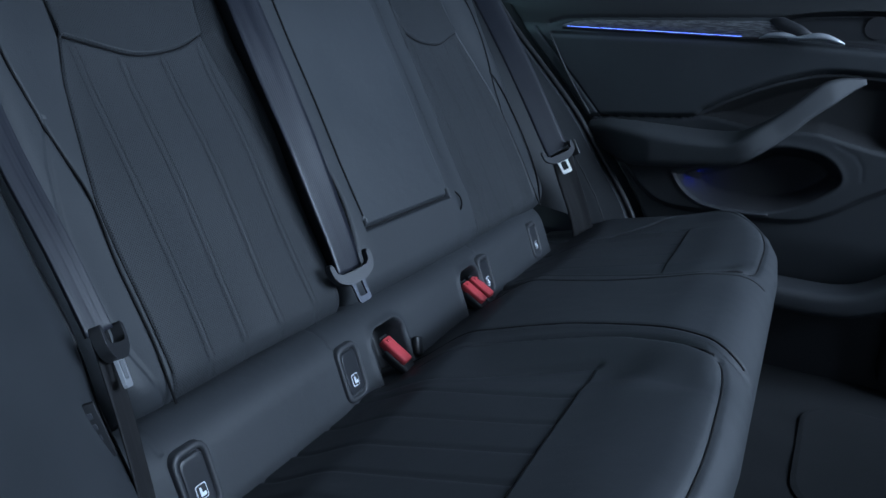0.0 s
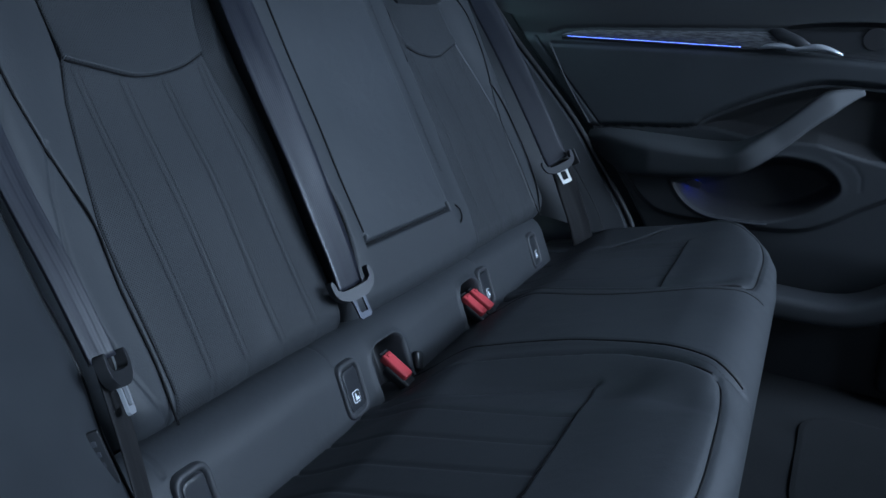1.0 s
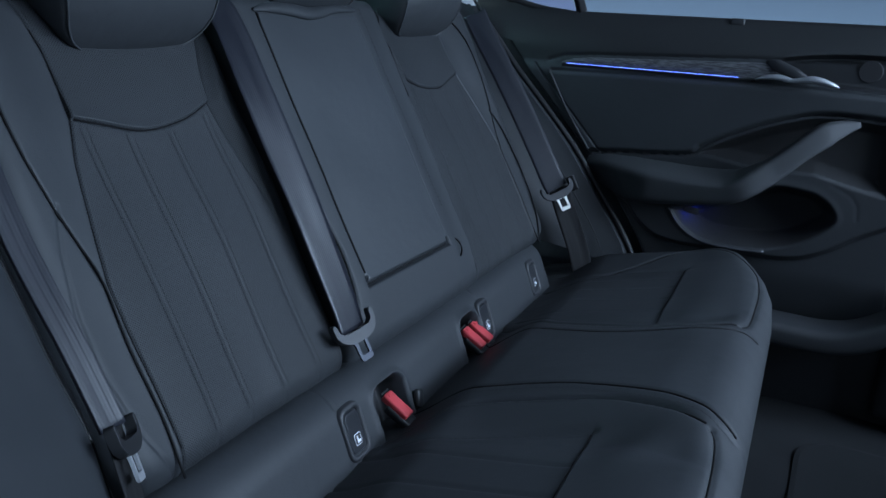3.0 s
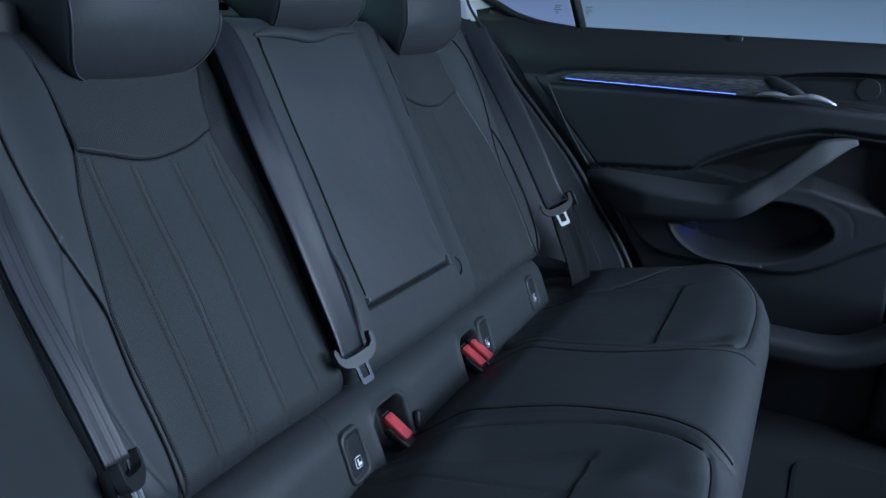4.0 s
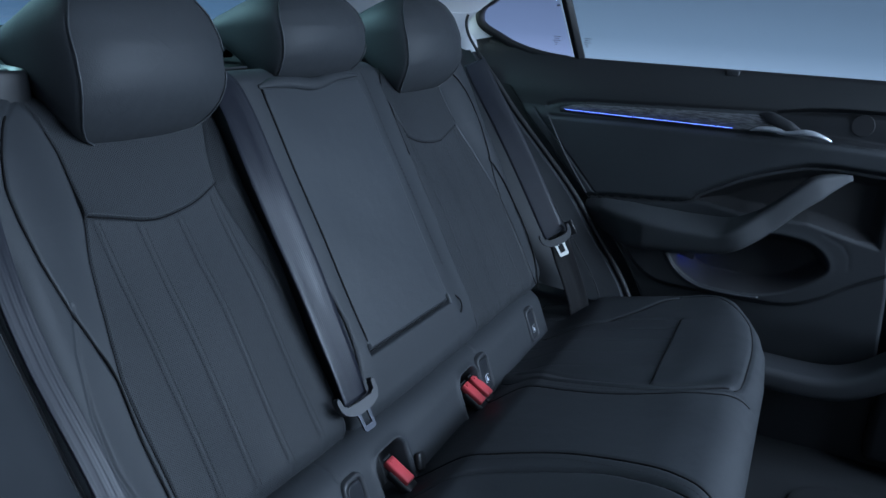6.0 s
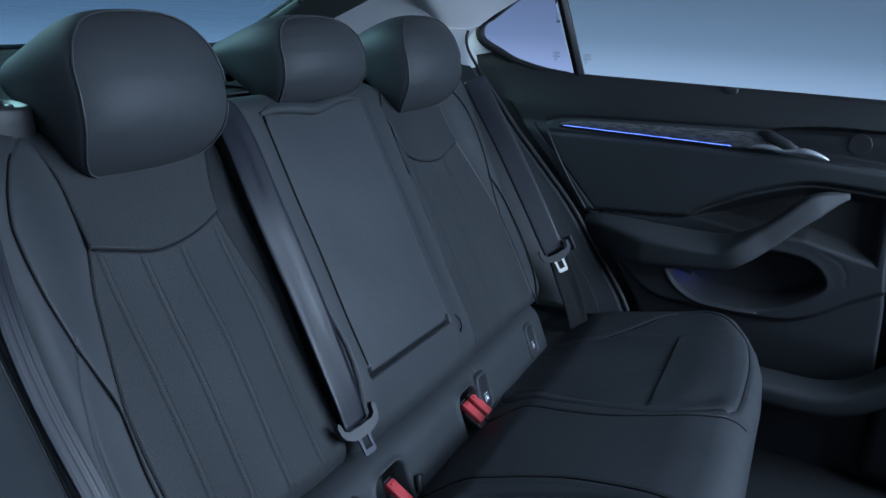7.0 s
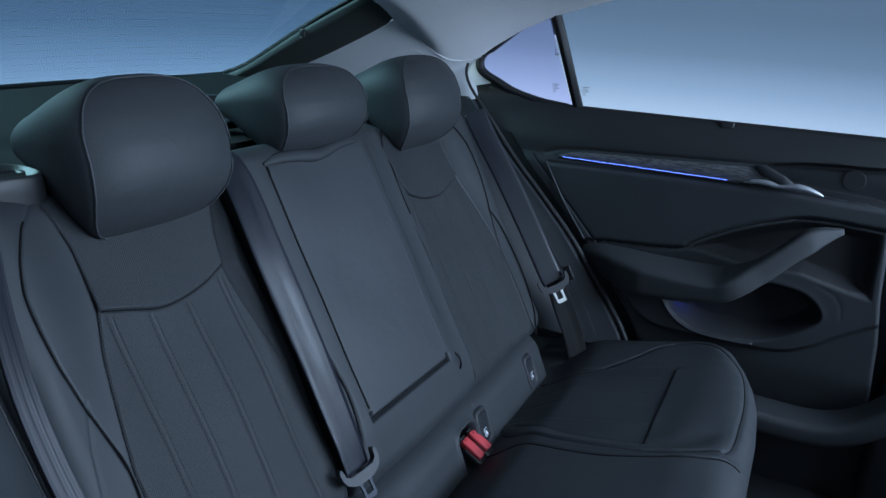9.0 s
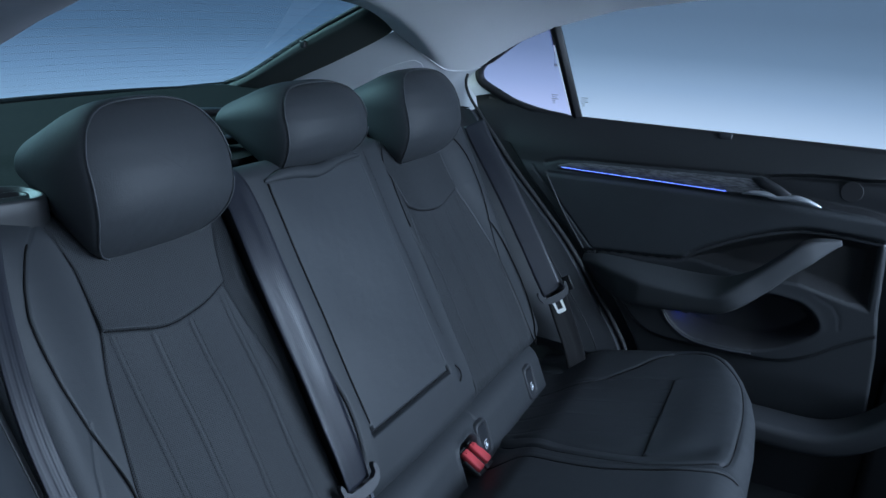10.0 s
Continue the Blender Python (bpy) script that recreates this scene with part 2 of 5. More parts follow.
def rrect(w, h, r, k=5):
    """Outline of a rounded rectangle."""
    out = []
    for cx, cy, a0 in ((w / 2 - r, h / 2 - r, 0), (-w / 2 + r, h / 2 - r, 90), (-w / 2 + r, -h / 2 + r, 180), (w / 2 - r, -h / 2 + r, 270)):
        for a in np.radians(np.linspace(a0, a0 + 90, k)):
            out.append((cx + r * np.cos(a), cy + r * np.sin(a)))
    return np.array(out)


def slab(name, outline, levels, mat, parent=None, label="", m=None):
    """Stacked copies of an outline: (height, inset factor) pairs, capped at both ends."""
    o = np.asarray(outline, float)
    c = o.mean(axis=0)
    V, k = [], len(o)
    for z, f in levels:
        V.append(np.c_[c + (o - c) * f, np.full(k, z)])
    V = np.vstack(V)
    faces = []
    for i in range(len(levels) - 1):
        for j in range(k):
            faces.append((i * k + j, i * k + (j + 1) % k, (i + 1) * k + (j + 1) % k, (i + 1) * k + j))
    faces += [tuple(range(k))[::-1], tuple((len(levels) - 1) * k + j for j in range(k))]
    if m is not None:
        V = np.array([m @ Vector(v) for v in V])
    ob = raw(name, V, faces, mat, parent, label, smooth=False)
    return ob


def rbox(name, size, bevel, mat, parent=None, label="", m=None, seg=3):
    bm = bmesh.new()
    bmesh.ops.create_cube(bm, size=1.0)
    bmesh.ops.scale(bm, vec=size, verts=bm.verts)
    bmesh.ops.bevel(bm, geom=bm.edges[:], offset=bevel, segments=seg, profile=0.5, affect="EDGES")
    if m is not None:
        bmesh.ops.transform(bm, matrix=m, verts=bm.verts)
    return part(name, bm, mat, parent, label)


def dist(px, py, line):
    """Distance of points to a polyline."""
    line = np.asarray(line, float)
    best = np.full(px.shape, 9.0)
    for (x0, y0), (x1, y1) in zip(line[:-1], line[1:]):
        dx, dy = x1 - x0, y1 - y0
        t = np.clip(((px - x0) * dx + (py - y0) * dy) / (dx * dx + dy * dy + 1e-12), 0, 1)
        best = np.minimum(best, np.hypot(px - x0 - t * dx, py - y0 - t * dy))
    return best


def inside(px, py, poly):
    poly = np.asarray(poly, float)
    r = np.zeros(px.shape, bool)
    for (x0, y0), (x1, y1) in zip(poly, np.roll(poly, -1, axis=0)):
        c = (y0 > py) != (y1 > py)
        r ^= c & (px < (x1 - x0) * (py - y0) / (y1 - y0 + 1e-12) + x0)
    return r


def signed(px, py, poly):
    """Signed distance to a closed outline, negative inside."""
    d = dist(px, py, np.vstack([poly, poly[:1]]))
    return np.where(inside(px, py, poly), -d, d)


def step(x, a, b):
    t = np.clip((x - a) / (b - a), 0, 1)
    return t * t * (3 - 2 * t)


def groove(d, depth, width):
    return -depth * np.exp(-(d / width) ** 2)


def roll(e, r):
    """How far a rounded edge of radius r has dropped at the distance e from the outline."""
    t = np.clip(1 - e / r, 0, 1)
    return -r * (1 - np.sqrt(np.maximum(1 - t * t, 0)))


def centres(A):
    return 0.25 * (A[:-1, :-1] + A[1:, :-1] + A[1:, 1:] + A[:-1, 1:])


def stitches(name, path, length, gap, r, mat, parent, up):
    """A row of short threads along a path, one joined mesh."""
    p = np.asarray(path, float)
    d = np.r_[0, np.cumsum(np.linalg.norm(np.diff(p, axis=0), axis=1))]
    V, F = [], []
    t = 0.0
    up = Vector(up)
    while t + length < d[-1]:
        a = Vector([np.interp(t, d, p[:, i]) for i in range(3)])
        b = Vector([np.interp(t + length, d, p[:, i]) for i in range(3)])
        s = (b - a).cross(up).normalized() * r
        k = len(V)
        mid = (a + b) / 2 + up * r * 0.9
        V += [a - s, a + s, mid + s * 0.8, mid - s * 0.8, b + s, b - s]
        F += [(k, k + 1, k + 2, k + 3), (k + 3, k + 2, k + 4, k + 5)]
        t += length + gap
    return tagged(raw(name, [tuple(v) for v in V], F, mat, parent), kind="stuff")


# ---- frames of the seat ----
LEAN_BACK = radians(29.3)
BACK = Matrix(((1, 0, 0, 0), (0, math.sin(LEAN_BACK), -math.cos(LEAN_BACK), 0.05), (0, math.cos(LEAN_BACK), math.sin(LEAN_BACK), 0.53), (0, 0, 0, 1)))
LEDGE_TILT = radians(69)
SKEW = 0.035
LEDGE = pose(0, -0.012, 0.378, 0, 0, math.degrees(SKEW)) @ Matrix(((1, 0, 0, 0), (0, math.cos(LEDGE_TILT), -math.sin(LEDGE_TILT), 0), (0, math.sin(LEDGE_TILT), math.cos(LEDGE_TILT), 0), (0, 0, 0, 1)))

# seams of an outer backrest, as (side, up) on the backrest's plane
CI = np.array([(-0.12, 0.217), (-0.02, 0.217), (0.04, 0.217), (0.11, 0.221), (0.18, 0.228), (0.24, 0.239), (0.295, 0.247), (0.34, 0.237), (0.385, 0.222), (0.47, 0.205)])
CO = np.array([(-0.12, 0.490), (-0.05, 0.486), (0.07, 0.489), (0.12, 0.488), (0.16, 0.481), (0.21, 0.470), (0.247, 0.461), (0.293, 0.445), (0.33, 0.442), (0.37, 0.441), (0.40, 0.446), (0.47, 0.46)])
OS = np.array([(0.47, 0.43), (0.43, 0.466), (0.406, 0.492), (0.372, 0.512), (0.336, 0.523), (0.297, 0.524), (0.257, 0.521), (0.208, 0.512), (0.167, 0.502), (0.12, 0.493), (0.05, 0.496), (-0.03, 0.494), (-0.09, 0.497)])
ARC = np.array([(0.208, 0.507), (0.16, 0.524), (0.10, 0.535), (0.04, 0.537), (-0.02, 0.527), (-0.06, 0.512), (-0.085, 0.50)])
CHEV = spline([(0.441, 0.294), (0.405, 0.284), (0.365, 0.273), (0.33, 0.273), (0.285, 0.281), (0.247, 0.296)], 24)
FLUTES = (0.258, 0.320, 0.379, 0.434)


def seam(table, s):
    return np.interp(s, table[:, 0], table[:, 1])


def outer_height(a, s):
    ci, co = seam(CI, s), seam(CO, s)
    level = -0.020 - 0.008 * step(s, 0.12, 0.27)
    n = level + 0 * a
    n = n + (0.008 + 0.007 * step(s, 0.12, 0.26)) * step(a - co, 0.0, 0.08)
    n = n + 0.010 * step(ci - a, 0.0, 0.02)
    mid = 0.5 * (ci + co)
    n = n - 0.004 * np.cos(np.clip((a - mid) / (co - ci), -0.5, 0.5) * np.pi)
    below = s < np.interp(a, CHEV[::-1, 0], CHEV[::-1, 1])
    inner = (a > ci) & (a < co)
    for f in FLUTES:
        on = inner & below
        n = n + np.where(on, groove(np.abs(a - f), 0.0007, 0.0032), 0)
    n = n + groove(np.abs(a - co), 0.0028, 0.0017) + groove(np.abs(a - ci), 0.0026, 0.0018) * step(s, 0.1, 0.3)
    dc = dist(a, s, CHEV)
    n = n + groove(dc, 0.0022, 0.0015) + np.where(inner, 0.0048 * step(s - np.interp(a, CHEV[::-1, 0], CHEV[::-1, 1]), -0.0012, 0.0022) * np.exp(-(dc / 0.03)), 0)
    n = n + groove(dist(a, s, OS[:, ::-1]), 0.0022, 0.0019) + groove(dist(a, s, ARC[:, ::-1]), 0.0015, 0.0025)
    # soft dents and wrinkles
    n = n + 0.0018 * np.sin(31 * a + 9 * s) * np.sin(17 * s - 11 * a) + 0.0006 * np.sin(90 * a + 40 * s) * step(0.02 - s, 0, 0.1)
    return n


def outer_backrest(m):
    """m: 1 far side, -1 near side."""
    root = thing("outer_seat_back", BACK, "dark leather seat back with perforated fluted insert, " + ("beside the open doorway" if m < 0 else "beside the closed door"), "backrest", "outer rear backrests")
    s = np.r_[np.linspace(-0.092, -0.04, 36)[:-1], np.linspace(-0.04, 0.39, 330)[:-1], np.linspace(0.39, 0.46, 40)]
    k1, k2, k3 = 20, 180, 90
    u = np.r_[np.linspace(0, 1, k1 + 1)[:-1], 1 + np.linspace(0, 1, k2 + 1)[:-1], 2 + np.linspace(0, 1, k3 + 1)]
    S, Uu = np.meshgrid(s, u, indexing="ij")
    a_in = 0.208 + 0.0 * S
    a_out = np.interp(S, [-0.1, -0.05, 0.05, 0.15, 0.25, 0.35, 0.42, 0.46], [0.54, 0.556, 0.566, 0.566, 0.57, 0.58, 0.575, 0.55])
    ci, co = np.maximum(seam(CI, S), a_in + 0.006), seam(CO, S)
    A = np.where(Uu < 1, a_in + (ci - a_in) * Uu, np.where(Uu < 2, ci + (co - ci) * (Uu - 1), co + (a_out - co) * (Uu - 2)))
    n = outer_height(A, S)
    top = 0.46 - 0.02 * np.exp(-((A - 0.345) / 0.09) ** 4)
    n = n + roll(S + 0.092, 0.035) + roll(np.maximum(top - S, 0), 0.05) + roll(A - a_in, 0.006) + 1.0 * roll(a_out - A, 0.04)
    P = np.stack([m * A, S, n], -1)
    # turn the edges back into the seat
    def ringed(P):
        b = P.copy()
        P = np.concatenate([b[:1] + (0, 0.01, -0.09), P, b[-1:] + (0, 0.003, -0.02), b[-1:] + (0, 0.0, -0.05), b[-1:] + (0, -0.03, -0.10)], 0)
        l, r = P[:, :1].copy(), P[:, -1:].copy()
        l[..., 2] -= 0.09
        r[..., 2] -= 0.09
        return np.concatenate([l, P, r], 1)
    P = ringed(P)
    Ac, Sc = centres(np.abs(P[..., 0])), centres(P[..., 1])
    col = np.arange(P.shape[1] - 1)[None, :] + 0 * Ac
    inner, mid, outer = col < k1 + 1, (col >= k1 + 1) & (col < k1 + k2 + 1), col >= k1 + k2 + 1
    below = Sc < np.interp(Ac, CHEV[::-1, 0], CHEV[::-1, 1])
    flip = m > 0
    sheet("seat_insert", P, PERF, root, "perforated fluted leather insert", mid & below, flip)
    sheet("shoulder_panel", P, PERF, root, "perforated leather shoulder panel", mid & ~below, flip)
    sheet("inner_bolster", P, PERF, root, "", inner, flip)
    sheet("outer_bolster", P, LEATHER, root, "smooth dark leather bolster", outer, flip)

    def on(table, lift=0.0, sl=slice(None)):
        a, ss = table[sl, 0], table[sl, 1]
        return np.stack([m * a, ss, outer_height(a, ss) + lift], 1)
    os2 = spline(OS[:, ::-1][1:], 60)
    os2 = os2[os2[:, 1] < 0.415]
    tube("piping", on(os2, 0.0016), 0.0014, PIPING, root, "thin black piping", (0, 0, 1), 6)
    if m > 0:
        tube("piping", on(spline(ARC[:, ::-1], 40), 0.002), 0.0014, PIPING, root, "", (0, 0, 1), 6)
    cc = spline(CO[:, ::-1], 80)
    cc = cc[(cc[:, 1] < 0.40) & (cc[:, 1] > -0.07)]
    tube("seam", on(cc, 0.0004), 0.0008, PIPING, root, "", (0, 0, 1), 6)
    # black tube stands for the shadow line under the shoulder panel's overhang
    tube("seam", on(CHEV, 0.0008), 0.0012, PIPING, root, "", (0, 0, 1), 6)
    for f in FLUTES:
        for d in (-0.0045, 0.0045):
            a = np.full(60, f + d)
            top = np.interp(f + d, CHEV[::-1, 0], CHEV[::-1, 1]) - 0.006
            q = np.linspace(-0.065, top, 60)
            stitches("stitching", np.stack([m * a, q, outer_height(a, q) + 0.0004], 1), 0.0036, 0.0012, 0.0005, THREAD, root, (0, 0, 1))
    return root


def middle_height(x, s):
    n = -0.002 + 0 * x
    rect = np.maximum(np.abs(x - 0.002) - 0.121, np.abs(s - 0.201) - 0.201)
    d = np.abs(rect)
    n = n + np.where(rect < 0, 0.0008 * step(-rect, 0.0, 0.05), 0)
    low = (s < 0.012) & (np.abs(x) < 0.13)
    n = n + np.where(low, groove(d, 0.011, 0.0030), groove(d, 0.0016, 0.0014) * np.where((x > 0) | (np.abs(s - 0.402) < 0.012), 0.25, 1.0))
    n = n - 0.010 * step(-s, 0.0, 0.09)
    n = n - 0.005 * step(np.abs(x) - 0.125, 0.0, 0.06)
    n = n + groove(dist(x, s, [(-0.162, 0.16), (-0.150, 0.10), (-0.145, 0.06), (-0.148, 0.02), (-0.158, -0.03)]), 0.004, 0.003)
    n = n + 0.0012 * np.sin(23 * x + 13 * s) * np.sin(19 * s)
    return n


def middle_backrest():
    root = thing("centre_backrest", BACK, "dark grey leather middle backrest with folded-up armrest panel", "backrest")
    s = np.linspace(-0.092, 0.445, 330)
    x = np.linspace(-0.187, 0.1955, 250)
    S, X = np.meshgrid(s, x, indexing="ij")
    n = middle_height(X, S) + roll(S + 0.092, 0.03) + roll(0.445 - S, 0.03) + roll(X + 0.187, 0.02)
    P = np.stack([X, S, n], -1)
    l = P[:, :1] + (0, 0, -0.09)
    r = P[:, -1:] + (0, 0, -0.09)
    P = np.concatenate([l, P, r], 1)
    P = np.concatenate([P[:1] + (0, 0.01, -0.09), P, P[-1:] + (0, 0.003, -0.02), P[-1:] + (0, 0.0, -0.05), P[-1:] + (0, -0.03, -0.10)], 0)
    Xc, Sc = centres(P[..., 0]), centres(P[..., 1])
    panel = (np.abs(Xc - 0.002) < 0.121) & (Sc > 0) & (Sc < 0.402)
    low = (Sc <= 0) & (np.abs(Xc) < 0.15)
    sheet("armrest_panel", P, SMOOTH, root, "smooth leather folded armrest panel", panel, True)
    sheet("lower_block", P, LEATHER, root, "", low, True)
    sheet("bolster", P, LEATHER, root, "", ~panel & ~low & (Xc < 0), True)
    sheet("bolster", P, LEATHER, root, "", ~panel & ~low & (Xc >= 0), True)
    # black tubes that paint the shade in the seams at the armrest panel's edges
    for line in ([(-0.119, 0.404), (-0.119, 0.20), (-0.119, 0.002)], [(-0.119, 0.000), (0.0, 0.000), (0.122, 0.000)]):
        q = np.array([(np.interp(u, [0, 0.5, 1], [k[0] for k in line]), np.interp(u, [0, 0.5, 1], [k[1] for k in line])) for u in np.linspace(0, 1, 50)])
        tube("seam", np.stack([q[:, 0], q[:, 1], middle_height(q[:, 0], q[:, 1]) + 0.0012], 1), 0.0019, PIPING, root, "", (0, 0, 1), 6)
    # pull lip above the armrest panel, with its notch
    q = spline([(-0.124, 0.408), (-0.085, 0.412), (-0.04, 0.409), (-0.005, 0.404), (0.03, 0.407), (0.07, 0.413), (0.126, 0.411)], 60)
    path = np.stack([q[:, 0], q[:, 1], np.full(60, 0.000)], 1)
    sweep("pull_lip", path, ring(1.0, 14) * (0.0105, 0.0065), LEATHER, root, "wavy leather pull lip", (0, 0, 1), scale=np.interp(np.linspace(0, 1, 60), [0, 0.15, 0.4, 0.6, 0.85, 1], [0.25, 0.8, 1.0, 0.95, 0.65, 0.2]))
    for x0, x1 in ((0.140, 0.151),):
        q = np.linspace(0.06, 0.42, 80)
        xx = np.interp(q, [0.06, 0.42], [x1, x0])
        stitches("stitching", np.stack([xx, q, middle_height(xx, q) + 0.0008], 1), 0.0045, 0.0028, 0.0010, DARKTHREAD, root, (0, 0, 1))
    # thin black strip standing for the small dark notch beside the lower block
    loop = spline([(0.150, 0.002, -0.004), (0.1525, -0.008, 0.000), (0.151, -0.020, 0.000), (0.149, -0.030, -0.006)], 16)
    sweep("notch_strip", loop, flat(0.003, 0.0013, 4), DARKWEB, root, "black strip standing for a small dark notch", (1, 0, 0.4))
    # seam with black piping up to the head restraint
    a = spline([(0.246, 0.43), (0.224, 0.39), (0.214, 0.34), (0.211, 0.295), (0.211, 0.26)], 30)
    tube("piping", np.stack([a[:, 0], a[:, 1], outer_height(a[:, 0], a[:, 1]) + 0.001], 1), 0.0012, PIPING, root, "", (0, 0, 1), 6)
    q = spline([(-0.165, 0.17), (-0.150, 0.10), (-0.145, 0.06), (-0.148, 0.02), (-0.158, -0.03)], 30)
    tube("piping", np.stack([q[:, 0], q[:, 1], middle_height(q[:, 0], q[:, 1]) + 0.001], 1), 0.0016, PIPING, root, "", (0, 0, 1), 6)
    return root


def headrest(x, s, off, w, h, label):
    """A padded head restraint: a pillowed front pad inside a piped seam, and a deep body that tapers to the rear."""
    m = BACK @ pose(x, s, off, 13, 0, 0)
    root = thing("headrest", m, label, "headrest", "rear headrests")
    f = h / 0.092
    k = 96
    t = np.linspace(0, 2 * np.pi, k + 1)
    power = np.where(np.sin(t) > 0, 2 / 3.1, 2 / 4.1)
    fx, fy = np.sign(np.cos(t)) * np.abs(np.cos(t)) ** power, np.sign(np.sin(t)) * np.abs(np.sin(t)) ** power
    # the face is a little narrower at its top and at its chin
    fx = fx * (1 - 0.11 * step(fy, 0.1, 1.0))
    X, Y = fx * w - 0.005 * step(fy, 0.0, 1.0), fy * 0.090

    def front(q):
        return np.interp(q, [-0.092, -0.084, -0.073, -0.058, -0.040, -0.02, 0.01, 0.045, 0.07, 0.083, 0.092], [-0.074, -0.048, -0.026, -0.006, 0.008, 0.015, 0.018, 0.012, 0.001, -0.009, -0.020])

    def face(r):
        crown = -0.020 * (np.abs(X * r) / w) ** 2.4
        return np.stack([X * r, Y * r * f + 0.012, front(Y * r) + crown + 0.004 * (1 - r ** 6)], 1)
    edge = face(1.0)
    sheet("front_pad", np.array([face(r) for r in (1.0, 0.995, 0.985, 0.965, 0.93, 0.88, 0.8, 0.7, 0.58, 0.45, 0.3, 0.15, 0.0)]), HEADSKIN, root, "smooth leather front pad", None, True)
    rear = np.stack([np.cos(t) * w * 0.88, np.sin(t) * 0.042 * f + 0.012 * f + 0.040, np.full(k + 1, -0.150)], 1)
    rows = []
    for u in np.r_[0, 0.012, 0.03, 0.06, np.linspace(0.1, 1, 22)]:
        swell = 0.003 * (1 - np.exp(-u / 0.02)) + 0.010 * np.sin(np.pi * min(u, 1.0) ** 0.8)
        out = np.stack([fx, fy, 0 * fx], 1) * swell
        rows.append(edge * (1 - u) + rear * u + out * (1 - 0.4 * u))
    last = rows[-1]
    mid = last.mean(axis=0)
    rows += [mid + (last - mid) * (c, c, 1) + (0, 0, -d) for c, d in ((0.95, 0.006), (0.86, 0.012), (0.7, 0.016), (0.4, 0.018), (0.0, 0.018))]
    body = sheet("side_body", np.array(rows), HEADSKIN, root, "deep padded body behind the seam")
    tube("piping", edge[:-1] + np.stack([fx, fy, 0 * fx], 1)[:-1] * 0.0016 + (0, 0, 0.0004), 0.0012, CORD, body, "", (0, 0, 1), 6)
    return root


# ---- bench cushion ----
TILT_CUSHION = math.tan(radians(14.5))


def front_y(x):
    return np.interp(np.abs(x), [0, 0.30, 0.40, 0.485, 0.55, 0.60, 0.65, 0.69], [-0.464, -0.464, -0.459, -0.446, -0.428, -0.405, -0.365, -0.28])


PADSEAM = spline([(0.225, -0.020), (0.205, -0.045), (0.175, -0.09), (0.153, -0.14), (0.142, -0.19), (0.134, -0.24), (0.129, -0.30), (0.139, -0.365), (0.155, -0.402), (0.182, -0.428), (0.30, -0.434), (0.40, -0.431), (0.50, -0.418), (0.56, -0.392), (0.605, -0.352), (0.625, -0.315), (0.625, -0.27)], 100)
OUTSEAM = spline([(0.625, -0.27), (0.600, -0.235), (0.553, -0.197), (0.49, -0.135), (0.45, -0.03)], 30)
HUMPSEAM = spline([(0.128, 0.0), (0.118, -0.06), (0.115, -0.12), (0.103, -0.18), (0.097, -0.24), (0.102, -0.30), (0.112, -0.36), (0.124, -0.40), (0.140, -0.430), (0.146, -0.448)], 50)
OUTSEAM_NEAR = spline([(0.625, -0.27), (0.612, -0.235), (0.590, -0.19), (0.565, -0.12), (0.55, -0.03)], 30)
CREASE_Y = -0.295


def cushion_height(x, y):
    a = np.abs(x)
    z = 0.437 - TILT_CUSHION * (y + 0.297)
    z = z - 0.024 * step(y, -0.12, -0.02)
    hs, ps = np.interp(-y, -HUMPSEAM[:, 1], HUMPSEAM[:, 0]), np.interp(-y, -PADSEAM[:44, 1], PADSEAM[:44, 0])
    lift = 0.030 * step(-y, -0.03, 0.13) * (1 - step(-y, 0.35, 0.52))
    z = z + lift * (1 - step(a, ps - 0.004, ps + 0.085)) - 0.004 * step(a, hs, ps - 0.004)
    z = z + 0.010 * step(a, 0.18, 0.26) + 0.007 * step(a, 0.54, 0.62)
    z = z - 0.016 * step(a, 0.62, 0.70)
    insert_in = np.interp(y, [-0.30, -0.20, -0.05], [0.180, 0.198, 0.24])
    insert = (a > insert_in) & (a < 0.50) & (y > CREASE_Y) & (y < -0.01)
    span = step(a, 0.172, 0.186) * (1 - step(a, 0.485, 0.505))
    z = z + span * 0.0020 * step(CREASE_Y - y, -0.0012, 0.0018) * np.exp(-np.maximum(CREASE_Y - y, 0) / 0.035)
    z = z + groove(dist(a, y, [(0.180, CREASE_Y), (0.198, -0.20), (0.24, -0.05)]), 0.004, 0.006)
    z = z + groove(dist(a, y, [(0.50, CREASE_Y), (0.505, -0.2), (0.49, -0.05)]), 0.003, 0.006)
    z = z + 0.006 * step(a, 0.15, 0.22) * np.exp(-((y - CREASE_Y + 0.07) / 0.055) ** 2)
    for f in (0.262, 0.328, 0.390, 0.446):
        z = z + np.where(insert, groove(np.abs(a - f), 0.0011, 0.0035) * np.where(x < 0, 2.2, 1.0), 0)
    z = z + groove(dist(a, y, PADSEAM[:45]), 0.0055, 0.0038) * np.where(x < 0, 1.6, 1.0) * (1 - 0.75 * step(-y, 0.36, 0.42)) + groove(dist(a, y, PADSEAM[44:]), 0.003, 0.004) + groove(dist(a, y, HUMPSEAM), 0.003, 0.003) + np.where(x < 0, groove(dist(a, y, OUTSEAM_NEAR), 0.004, 0.004), groove(dist(a, y, OUTSEAM), 0.004, 0.004))
    # wrinkles near the pad's inner edge
    z = z + 0.0016 * np.sin(60 * y + 40 * x) * np.exp(-((a - 0.2) / 0.06) ** 2) * step(-y, 0.2, 0.34)
    z = z + 0.0015 * np.sin(21 * x + 4) * np.sin(17 * y)
    return z


